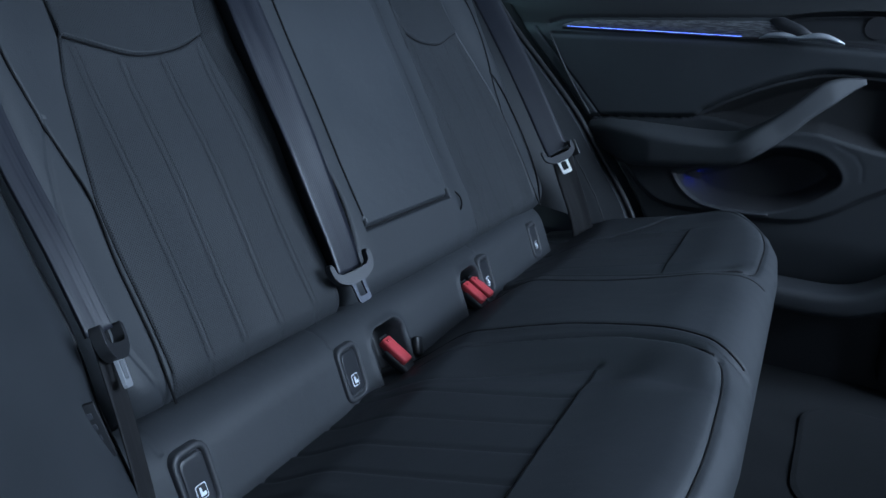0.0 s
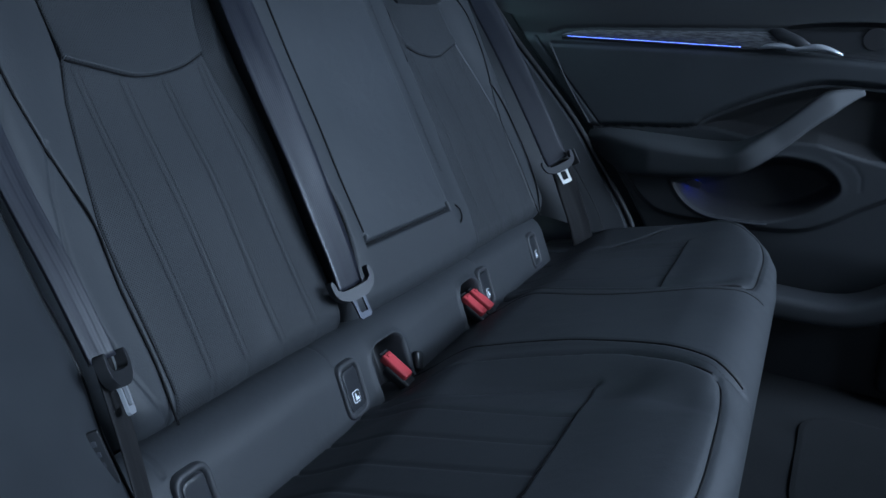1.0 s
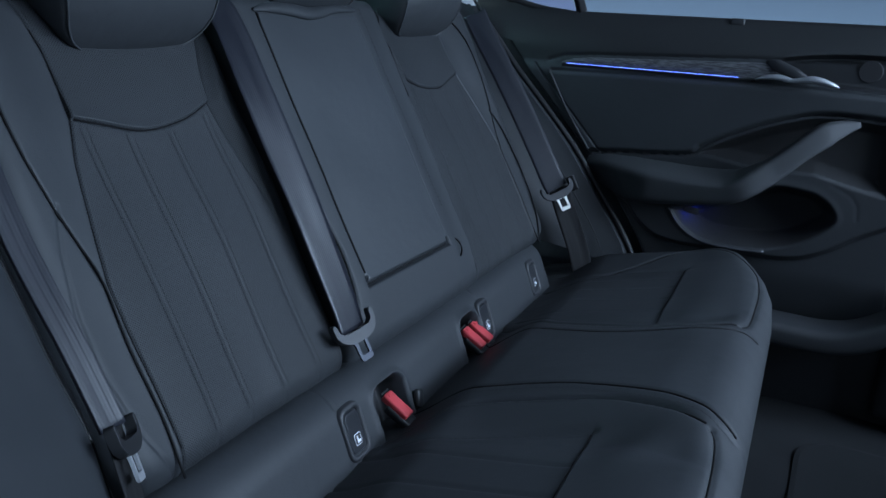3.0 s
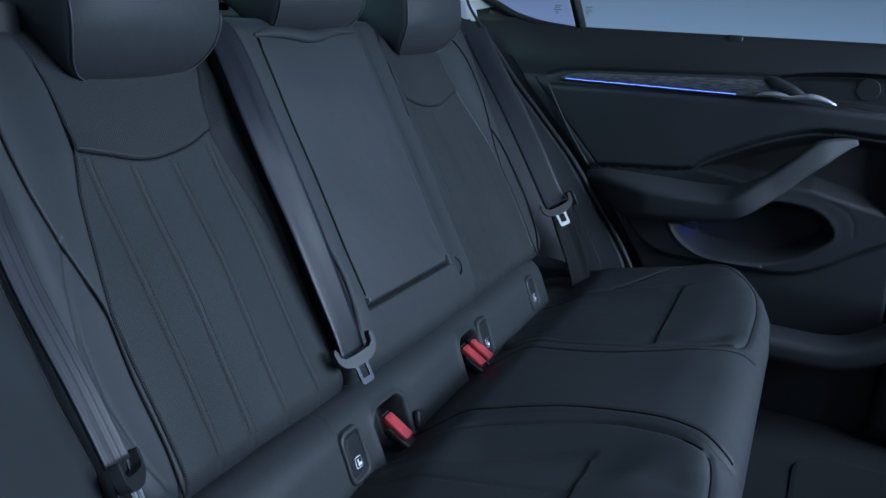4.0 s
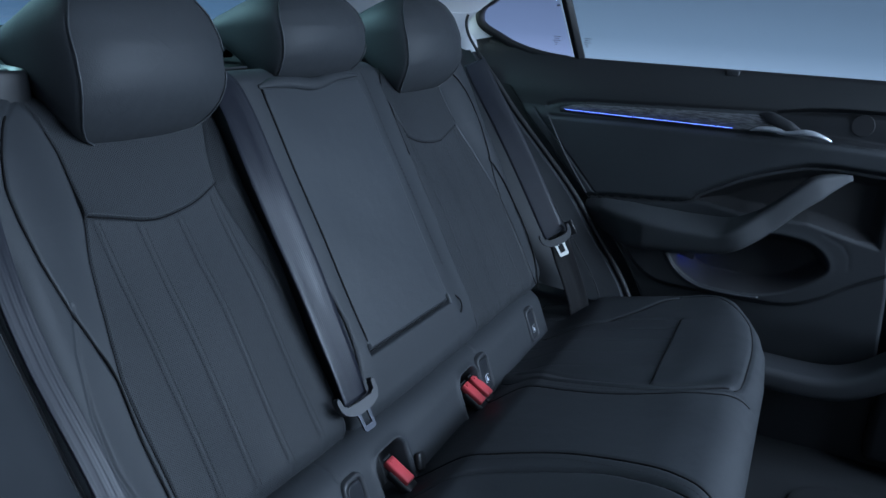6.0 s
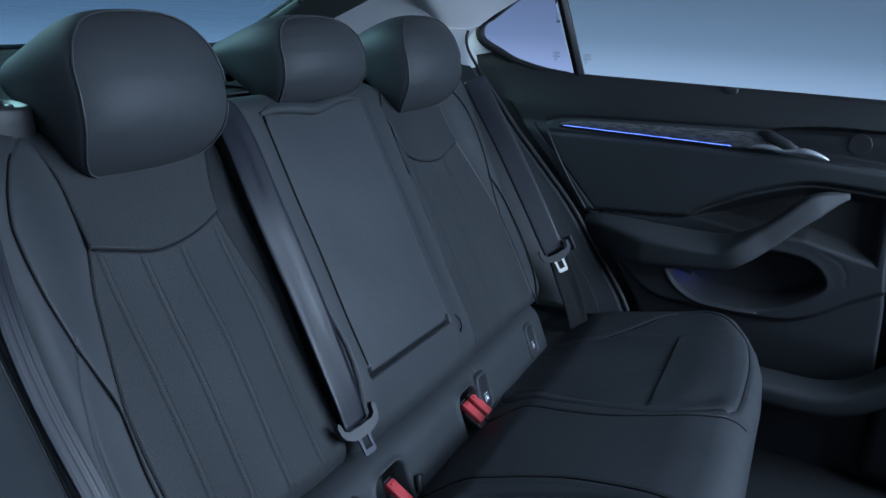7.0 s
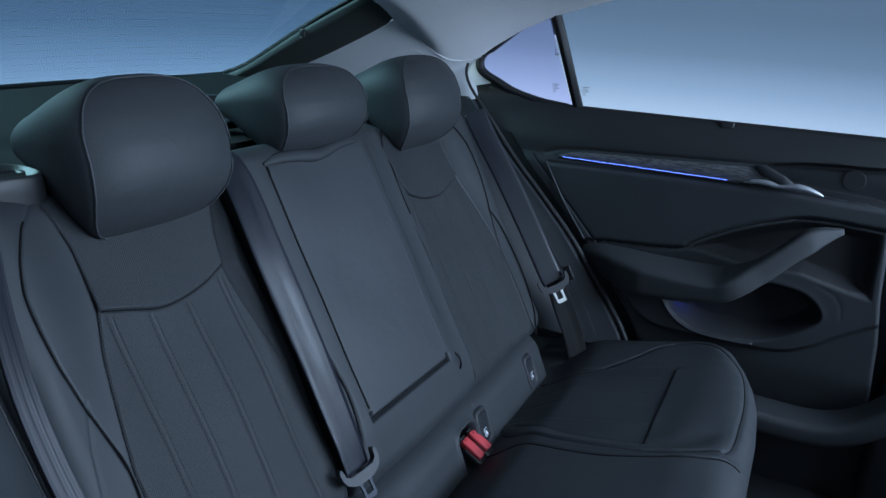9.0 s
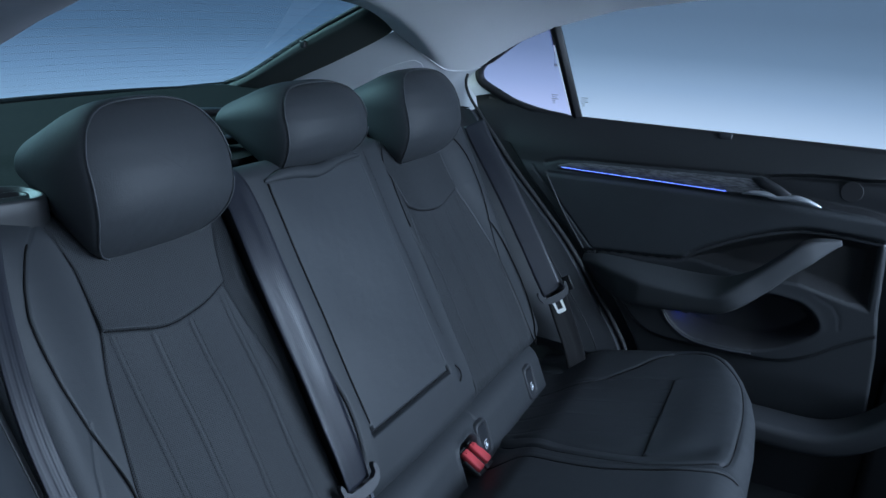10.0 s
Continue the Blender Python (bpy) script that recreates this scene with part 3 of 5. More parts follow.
def bench_cushion():
    root = thing("bench_cushion", pose(0, 0, 0), "dark grey leather rear bench cushion with fluted inserts", "seat cushion")
    x = np.linspace(-0.70, 0.70, 520)
    v = np.linspace(0, 1, 190)
    R = 0.06
    X, Vv = np.meshgrid(x, v, indexing="ij")
    yf = front_y(X)
    y0, split = 0.06, 120 / 189
    knee = np.where(yf < CREASE_Y - 0.01, CREASE_Y, y0 + (yf - y0) * 0.7)
    Y = np.where(Vv <= split, y0 + (knee - y0) * (1 - (1 - np.clip(Vv / split, 0, 1)) ** 1.5), knee + (yf - knee) * np.clip((Vv - split) / (1 - split), 0, 1) ** 1.3)
    Z = cushion_height(X, Y) + roll(Y - yf, R) + roll(0.70 - np.abs(X), 0.04)
    top = np.stack([X, Y, Z], -1)
    # riser under the rounded front edge
    w = np.linspace(0, 1, 60)[1:]
    last = top[:, -1]
    riser = np.stack([np.broadcast_to(last[:, None, 0] * (1 - 0.02 * w), (len(x), len(w))), last[:, None, 1] + 0.075 * w ** 1.2, last[:, None, 2] + (0.10 - last[:, None, 2]) * w], -1)
    zz = riser[..., 2]
    riser[..., 1] += -groove(np.abs(zz - 0.33 + 0.02 * np.abs(riser[..., 0])), 0.004, 0.004)
    P = np.concatenate([top, riser], 1)
    P = np.concatenate([P[:1] * (1, 1, 0) + (0, 0, 0.12), P, P[-1:] * (1, 1, 0) + (0, 0, 0.12)], 0)
    Xc, Yc = centres(P[..., 0]), centres(P[..., 1])
    nv = len(v)
    col = np.arange(P.shape[1] - 1)[None, :] + 0 * Xc
    a = np.abs(Xc)
    insert_in = np.interp(Yc, [-0.30, -0.20, -0.05], [0.180, 0.198, 0.24])
    ontop = col < nv - 1
    ins = ontop & (a > insert_in) & (a < np.minimum(0.50, np.where(Xc < 0, 0.6, np.interp(Yc, OUTSEAM[:, 1], OUTSEAM[:, 0])))) & (Yc > CREASE_Y)
    seam_a = np.interp(-Yc, -PADSEAM[:44, 1], PADSEAM[:44, 0])
    hump = ontop & (a < seam_a) & (Yc > -0.438)
    pad = ontop & ~ins & ~hump & (inside(a, Yc, np.vstack([PADSEAM, OUTSEAM])))
    rest = ~ins & ~hump & ~pad
    P[..., 1] += SKEW * P[..., 0]
    for m in (-1, 1):
        sheet("insert", P, LEATHER, root, "fluted leather seat insert", ins & (Xc * m > 0))
        sheet("thigh_pad", P, LEATHER, root, "", pad & (Xc * m > 0))
    sheet("middle_pad", P, LEATHER, root, "raised smooth middle seat", hump)
    sheet("front_and_sides", P, LEATHER, root, "", rest)

    def lay(q, m, lift):
        y = q[:, 1]
        return np.stack([m * q[:, 0], y + SKEW * m * q[:, 0], cushion_height(m * q[:, 0], y) + lift + roll(y - front_y(q[:, 0]), R)], 1)
    for m in (-1, 1):
        thick = 1.5
        tube("piping", lay(PADSEAM[2:44], m, 0.0008 * thick), 0.0011 * thick, PIPING, root, "", (0, 0, 1), 6)
        tube("seam", lay(PADSEAM[44:], m, 0.0006 * thick), 0.0007 * thick, PIPING, root, "", (0, 0, 1), 6)
        tube("seam", lay(OUTSEAM if m > 0 else OUTSEAM_NEAR, m, 0.0016), 0.0010 * thick, PIPING, root, "", (0, 0, 1), 6)
        tube("seam", lay(HUMPSEAM, m, 0.0014), 0.0010 * thick, PIPING, root, "", (0, 0, 1), 6)
        # black tube paints the dark of the crease's shaded step
        crease = np.stack([np.linspace(0.186, 0.495, 40), np.full(40, CREASE_Y + 0.0008)], 1)
        tube("seam", lay(crease, m, 0.0002), 0.0008 * thick, PIPING, root, "", (0, 0, 1), 6)
        stitches("stitching", lay(HUMPSEAM[6:] + (0.016, 0.0), m, 0.0006), 0.004, 0.002, 0.0006, THREAD, root, (0, 0, 1))
    return root


# ---- ledge between cushion and backrest ----
POCKETS = ((-0.164, 0.041), (0.105, 0.038))


def ledge():
    root = thing("seat_ledge", LEDGE, "dark grey leather-covered ledge behind the bench cushion", "seat trim")
    x = np.linspace(-0.62, 0.52, 420)
    t = np.linspace(-0.09, 0.078, 120)
    X, T = np.meshgrid(x, t, indexing="ij")
    n = -0.0 + 0.004 * np.cos(X * 4) + roll(0.078 - T, 0.05) + roll(0.52 - X, 0.02)
    n = n + 0.0012 * np.sin(18 * X + 2) * np.sin(30 * T)
    for px, pw in POCKETS:
        d = np.hypot(np.maximum(np.abs(X - px) - pw + 0.022, 0), np.maximum(T - 0.019, 0)) - 0.022
        n = n + 0.0035 * np.exp(-(d / 0.006) ** 2) - 0.045 * (1 - step(d, -0.010, 0.001))
    for sx in (-0.275, 0.168, -0.545):
        n = n + groove(np.hypot(X - sx - 0.1 * (T - 0.06), np.maximum(0.05 - T, 0)), 0.003, 0.002)
    P = np.stack([X, T, n], -1)
    e = P[-1:] + (0, 0, -0.06)
    P = np.concatenate([P, e], 0)
    Xc, Tc = centres(P[..., 0]), centres(P[..., 1])
    pocket = np.zeros(Xc.shape, bool)
    for px, pw in POCKETS:
        pocket |= (np.hypot(np.maximum(np.abs(Xc - px) - pw + 0.022, 0), np.maximum(Tc - 0.019, 0)) - 0.022) < -0.004
    b1, b2 = -0.275 + 0.1 * (Tc - 0.06), 0.168 + 0.1 * (Tc - 0.06)
    # pocket faces are blackened for the shade inside the recess
    for sg in (-1, 1):
        sheet("pocket_lining", P, BLACK, root, "buckle pocket, blackened for the shade inside", pocket & (Xc * sg > 0))
    for mask in (Xc < b1, (Xc >= b1) & (Xc < b2), Xc >= b2):
        sheet("cover", P, LEATHER, root, "", mask & ~pocket)
    rbox("pocket_tab", (0.022, 0.026, 0.010), 0.004, BLACK, root, "small black tab beside the pocket", pose(POCKETS[0][0] + 0.058, -0.014, 0.008, 0, 12, -20))
    return root


def anchor_cover(x, label):
    """Small framed flap over a child-seat anchor, with its printed sign."""
    m = LEDGE @ pose(x, 0.010, 0.0012 + 0.004 * math.cos(4 * x), 0, 0, 0)
    root = thing("anchor_cover", m, label, "anchor cover", "child seat anchor covers")
    o, i2 = rrect(0.045, 0.070, 0.013), rrect(0.033, 0.057, 0.008)
    k = len(o)
    V = np.vstack([np.c_[o * 1.08, np.full(k, -0.010)], np.c_[o * 1.03, np.full(k, 0.001)], np.c_[o * 0.99, np.full(k, 0.0026)], np.c_[o * 0.93, np.full(k, 0.0032)], np.c_[i2 * 1.03, np.full(k, 0.0024)], np.c_[i2, np.full(k, -0.008)]])
    F = [(r * k + j, r * k + (j + 1) % k, (r + 1) * k + (j + 1) % k, (r + 1) * k + j) for r in range(5) for j in range(k)]
    raw("frame", V, F, PLASTIC, root)
    flap = slab("flap", rrect(0.0305, 0.054, 0.007), [(-0.010, 1.0), (-0.0005, 1.0), (0.0012, 0.95), (0.0016, 0.85)], FLAP, root, "satin black flap")
    slab("sign_frame", rrect(0.0135, 0.0150, 0.0025), [(0.0010, 1.0), (0.0020, 1.0)], WHITE, flap, "white printed sign", pose(0, -0.010, 0))
    slab("sign_field", rrect(0.0117, 0.0132, 0.002), [(0.0010, 1.0), (0.0024, 1.0)], BLACK, flap, "", pose(0, -0.010, 0))
    slab("sign_mark", np.array([(-0.003, 0.0045), (-0.0005, 0.0045), (0.0, -0.001), (0.0040, -0.001), (0.0040, -0.0045), (-0.003, -0.0045)]), [(0.0010, 1.0), (0.0028, 1.0)], WHITE, flap, "", pose(0.0, -0.010, 0))
    return root


def buckle(x, t, turn, label, body=True):
    """Seat-belt buckle: black housing with a red release button and a slot."""
    m = LEDGE @ pose(x, t, -0.004, -38, 0, turn)
    root = thing("belt_buckle", m, label, "belt buckle", "rear belt buckles")
    rbox("housing", (0.026, 0.048, 0.014), 0.004, BLACK, root, "", pose(0, -0.022, -0.0045))
    button = rbox("release_button", (0.020, 0.045, 0.012), 0.003, RED, root, "red release button", pose(0, -0.008, 0.004))
    rbox("slot", (0.019, 0.003, 0.003), 0.0008, BLACK, root, "", pose(0, 0.0175, 0.006))
    rbox("press_mark", (0.010, 0.004, 0.0012), 0.0004, RED, button, "", pose(0, 0.008, 0.0112))
    return root


def plate(name, outline, z0, z1, bevel, mat, parent, label, m):
    """A flat outline given thickness, with rounded edges."""
    bm = bmesh.new()
    low = [bm.verts.new((x, y, z0)) for x, y in outline]
    high = [bm.verts.new((x, y, z1)) for x, y in outline]
    n = len(low)
    bm.faces.new(low[::-1])
    bm.faces.new(high)
    for j in range(n):
        bm.faces.new((low[j], low[(j + 1) % n], high[(j + 1) % n], high[j]))
    rims = [e for e in bm.edges if abs(e.verts[0].co.z - e.verts[1].co.z) < 1e-6]
    bmesh.ops.bevel(bm, geom=rims, offset=bevel, segments=3, profile=0.5, affect="EDGES")
    bmesh.ops.transform(bm, matrix=m, verts=bm.verts)
    ob = part(name, bm, mat, parent, label)
    for p in ob.data.polygons:
        p.use_smooth = len(p.vertices) < 6
    return ob


def tongue_plate(root, m, metal, plastic_mat):
    """Belt tongue: a moulded bracket with two ears and a steel plate with a window."""
    half = [(0.0, -0.0165), (0.012, -0.0160), (0.022, -0.0125), (0.030, -0.0070), (0.0345, 0.0010), (0.0350, 0.0150), (0.0325, 0.0185), (0.0295, 0.0170), (0.0280, 0.0060), (0.0245, 0.0010), (0.012, -0.0005), (0.0, -0.0010)]
    half = spline(half, 40).tolist()
    outline = half + [(-x, y) for x, y in half[-2:0:-1]]
    grip = plate("tongue_grip", outline, -0.001, 0.010, 0.0013, plastic_mat, root, "moulded plastic grip", m)
    o = np.array([(-0.014, -0.012), (-0.011, -0.020), (-0.0105, -0.040), (-0.008, -0.043), (0.008, -0.043), (0.0105, -0.040), (0.011, -0.020), (0.014, -0.012)])
    i2 = np.array([(-0.0062, -0.017), (-0.0062, -0.022), (-0.0062, -0.034), (-0.0055, -0.035), (0.0055, -0.035), (0.0062, -0.034), (0.0062, -0.022), (0.0062, -0.017)])
    k = len(o)
    V = np.vstack([np.c_[o, np.full(k, 0.003)], np.c_[i2, np.full(k, 0.003)], np.c_[o, np.full(k, 0.0062)], np.c_[i2, np.full(k, 0.0062)]])
    V = np.array([m @ Vector(q) for q in V])
    F = []
    for j in range(k):
        j2 = (j + 1) % k
        F += [(2 * k + j, 2 * k + j2, 3 * k + j2, 3 * k + j), (j, k + j, k + j2, j2), (j, j2, 2 * k + j2, 2 * k + j), (k + j, 3 * k + j, 3 * k + j2, k + j2)]
    raw("tongue", V, F, metal, grip, "steel belt tongue", smooth=False)


def middle_belt():
    root = thing("middle_seat_belt", BACK, "black middle seat belt hanging down between two backrests", "seat belt", "rear seat belts")
    p = spline([(-0.180, 0.47, -0.045), (-0.186, 0.43, -0.008), (-0.189, 0.38, 0.005), (-0.199, 0.29, 0.013), (-0.2005, 0.20, 0.014), (-0.199, 0.13, 0.013), (-0.196, 0.06, 0.008), (-0.194, 0.0, 0.004), (-0.193, -0.044, -0.001)], 90)
    sweep("webbing", p, flat(0.049, 0.0013), WEB, root, "glossy black webbing", (0, 0, 1), twist=np.interp(np.linspace(0, 1, 90), [0, 0.2, 0.5, 0.85, 1], [-0.14, -0.18, -0.27, -0.12, -0.04]))
    tongue_plate(root, pose(-0.194, -0.044, 0.000, 0, -14, 2), DULLSTEEL, GRIPGREY)
    return root


def side_belt(m):
    root = thing("side_seat_belt", pose(0, 0, 0), "black side seat belt hanging along the trim" + (" beside the closed door" if m > 0 else " beside the open doorway"), "seat belt", "rear seat belts")
    p = spline([(0.590, 0.255, 0.890), (0.587, 0.23, 0.852), (0.580, 0.16, 0.755), (0.573, 0.09, 0.65), (0.568, 0.035, 0.562), (0.567, 0.022, 0.545)], 80)
    p[:, 0] *= m
    n = np.array((-m * 0.80, -0.50, 0.33))
    if m < 0:
        p = spline([(-0.53, 0.262, 0.955), (-0.57, 0.20, 0.875), (-0.597, 0.135, 0.785), (-0.605, 0.084, 0.708), (-0.605, 0.026, 0.626), (-0.605, -0.013, 0.565)], 80)
        n = np.array((0.63, -0.70, 0.35))
    if m > 0:
        sweep("webbing", p, flat(0.050, 0.0013), WEB, root, "glossy black webbing", n)
    else:
        # bunched lengthwise into three folds
        a = np.linspace(-0.011, 0.011, 25)
        b = 0.0003 * np.abs(np.sin(a / 0.022 * 3 * np.pi + np.pi / 2)) ** 0.7
        fold = np.r_[np.stack([a, b], 1), np.stack([a[::-1], b[::-1] - 0.0045], 1)]
        sweep("webbing", p, fold, WEB, root, "glossy black webbing, folded lengthwise", (-0.19, -0.93, 0.30))
    q = spline([(0.575, 0.020, 0.545), (0.582, 0.0, 0.49), (0.588, -0.03, 0.42), (0.590, -0.05, 0.36)], 30)
    q[:, 0] *= m
    if m < 0:
        q = spline([(-0.605, -0.012, 0.562), (-0.605, -0.021, 0.537), (-0.605, -0.036, 0.492), (-0.605, -0.053, 0.429), (-0.605, -0.07, 0.36)], 30)
    sweep("lower_webbing", q, flat(0.046, 0.0013), DARKWEB, root, "matt black lower webbing", n)
    d = Vector((0, -0.53, -0.85)).normalized()
    z = Vector(n).normalized()
    xax = (-d).cross(z).normalized()
    y = z.cross(xax)
    o = Vector((0.562, 0.018, 0.540)) if m > 0 else Vector((-0.605, -0.020, 0.556))
    mm = Matrix(((xax.x, y.x, z.x, o.x), (xax.y, y.y, z.y, o.y), (xax.z, y.z, z.z, o.z), (0, 0, 0, 1)))
    # near grip takes black plastic: its shade is put into the colour
    tongue_plate(root, mm @ Matrix.Scale(1.0 if m > 0 else 0.86, 4), STEEL if m > 0 else CHROME, GRIPGREY if m > 0 else BLACK)
    return root


# ---- side trims beside the seat ----
EDGE = [(0.327, 0.988), (0.331, 0.968), (0.321, 0.940), (0.294, 0.905), (0.248, 0.85), (0.19, 0.782), (0.11, 0.70), (0.034, 0.619), (-0.03, 0.535), (-0.075, 0.475), (-0.115, 0.415), (-0.14, 0.36)]


def far_trim():
    root = thing("side_trim", pose(0, 0, 0), "dark grey moulded trim beside the closed door", "trim panel", "side trims")
    e = spline(EDGE[3:], 60)
    u = np.linspace(0, 1, 40)
    P = np.empty((60, 40, 3))
    for i, (y, z) in enumerate(e):
        k = np.interp(z, [0.80, 0.90, 0.985], [1.0, 0.55, 0.1])
        P[i, :, 0] = 0.672 - 0.085 * u * k + 0.012 * np.sin(u * np.pi)
        P[i, :, 1] = y + 0.012 + 0.20 * u * k
        P[i, :, 2] = z + 0.06 * u * k + 0.004 * np.exp(-(u / 0.05) ** 2)
    sheet("panel", P, TRIMGREY, root)
    f = np.stack([np.full(60, 0.672), e[:, 0] + 0.012, e[:, 1]], 1)
    sheet("front_edge", np.stack([f, f + (0.006, -0.004, 0), f + (0.014, -0.004, 0), f + (0.05, 0, 0)], 1), TRIMGREY, root, "", None, True)
    tube("seam", np.stack([0.648 + 0 * e[:, 0], e[:, 0] + 0.062, e[:, 1] + 0.018], 1)[18:], 0.0013, RUBBER, root, "", (1, 0, 0), 6)
    rbox("clip", (0.006, 0.018, 0.034), 0.002, BLACK, root, "small black clip", pose(0.640, 0.012, 0.545, -30, 0, 0))
    rbox("foot", (0.12, 0.18, 0.03), 0.008, TRIMGREY, root, "", pose(0.62, -0.03, 0.345, -14, 0, 0))


def near_trim():
    """Trim between the backrest and the open doorway, with a sewn tag at its seam."""
    root = thing("side_trim", pose(0, 0, 0), "dark grey moulded trim beside the open doorway", "trim panel", "side trims")
    q = spline([(0.235, 0.90), (0.15, 0.785), (0.068, 0.658), (0.037, 0.609), (-0.001, 0.556), (-0.022, 0.503), (-0.040, 0.472), (-0.066, 0.430), (-0.11, 0.36), (-0.15, 0.28)], 70)
    seam_line = np.stack([np.full(70, -0.62), q[:, 0], q[:, 1]], 1)
    rails = [seam_line + d for d in ((0.075, 0.13, -0.02), (0.045, 0.085, -0.01), (0.022, 0.040, 0.0), (0.016, 0.026, 0.006), (0.008, 0.012, 0.008), (0.0012, 0.002, 0.006), (0.0, 0.0, 0.002), (-0.0012, -0.002, 0.006), (-0.02, -0.018, 0.010), (-0.06, -0.045, 0.012), (-0.11, -0.085, 0.010), (-0.17, -0.15, 0.0), (-0.20, -0.20, -0.03))]
    R = np.stack(rails, 1)
    D = np.array([spline(row, 50) for row in R[:, 2:]])
    sheet("panel", D, TRIMGREY, root, "", None, True)
    # black sheet that paints the deep shade of the belt gap
    sheet("gap_shade", np.stack([R[:, 2], R[:, 2] + (0.004, 0.03, -0.01), R[:, 2] + (0.02, 0.16, -0.02)], 1), RUBBER, root, "black sheet standing for the shade in the belt gap")
    tube("seam", seam_line + (0.001, 0, 0.0025), 0.0012, RUBBER, root, "", (1, 0, 0), 6)
    tag = pose(-0.640, -0.042, 0.503, -16, 0, 50)
    sewn = rbox("sewn_tag", (0.004, 0.017, 0.050), 0.001, BLACK, root, "black sewn tag with faint print", tag)
    for k in range(4):
        rbox("tag_print", (0.0050, 0.008, 0.005), 0.0004, GREYPLASTIC, sewn, "", tag @ pose(0, 0, (k - 1.5) * 0.010))


# ---- far door ----
ARM_TOP = spline([(0.02, 0.604), (-0.05, 0.614), (-0.204, 0.629), (-0.235, 0.648), (-0.275, 0.672), (-0.345, 0.707), (-0.417, 0.733), (-0.46, 0.741), (-0.52, 0.742), (-0.64, 0.737)], 80)
POCKET = spline([(-0.19, 0.510), (-0.211, 0.482), (-0.237, 0.462), (-0.268, 0.450), (-0.311, 0.446), (-0.373, 0.448), (-0.412, 0.456), (-0.462, 0.479), (-0.508, 0.517), (-0.518, 0.541), (-0.504, 0.566), (-0.482, 0.582), (-0.452, 0.591), (-0.38, 0.590), (-0.28, 0.545), (-0.22, 0.522)], 80)
HRECESS = spline([(-0.338, 0.832), (-0.37, 0.846), (-0.45, 0.858), (-0.55, 0.862), (-0.62, 0.863), (-0.62, 0.783), (-0.55, 0.787), (-0.46, 0.792), (-0.40, 0.797), (-0.36, 0.806)], 60)
GRIP = np.vstack([ARM_TOP[(ARM_TOP[:, 0] < -0.206) & (ARM_TOP[:, 0] > -0.597)], [(-0.600, 0.590), (-0.553, 0.597), (-0.506, 0.607), (-0.457, 0.618), (-0.40, 0.615), (-0.324, 0.617), (-0.256, 0.627), (-0.212, 0.627)]])


def rear_edge(z):
    e = np.array(EDGE)[::-1]
    return np.interp(z, e[:, 1], e[:, 0]) - 0.012


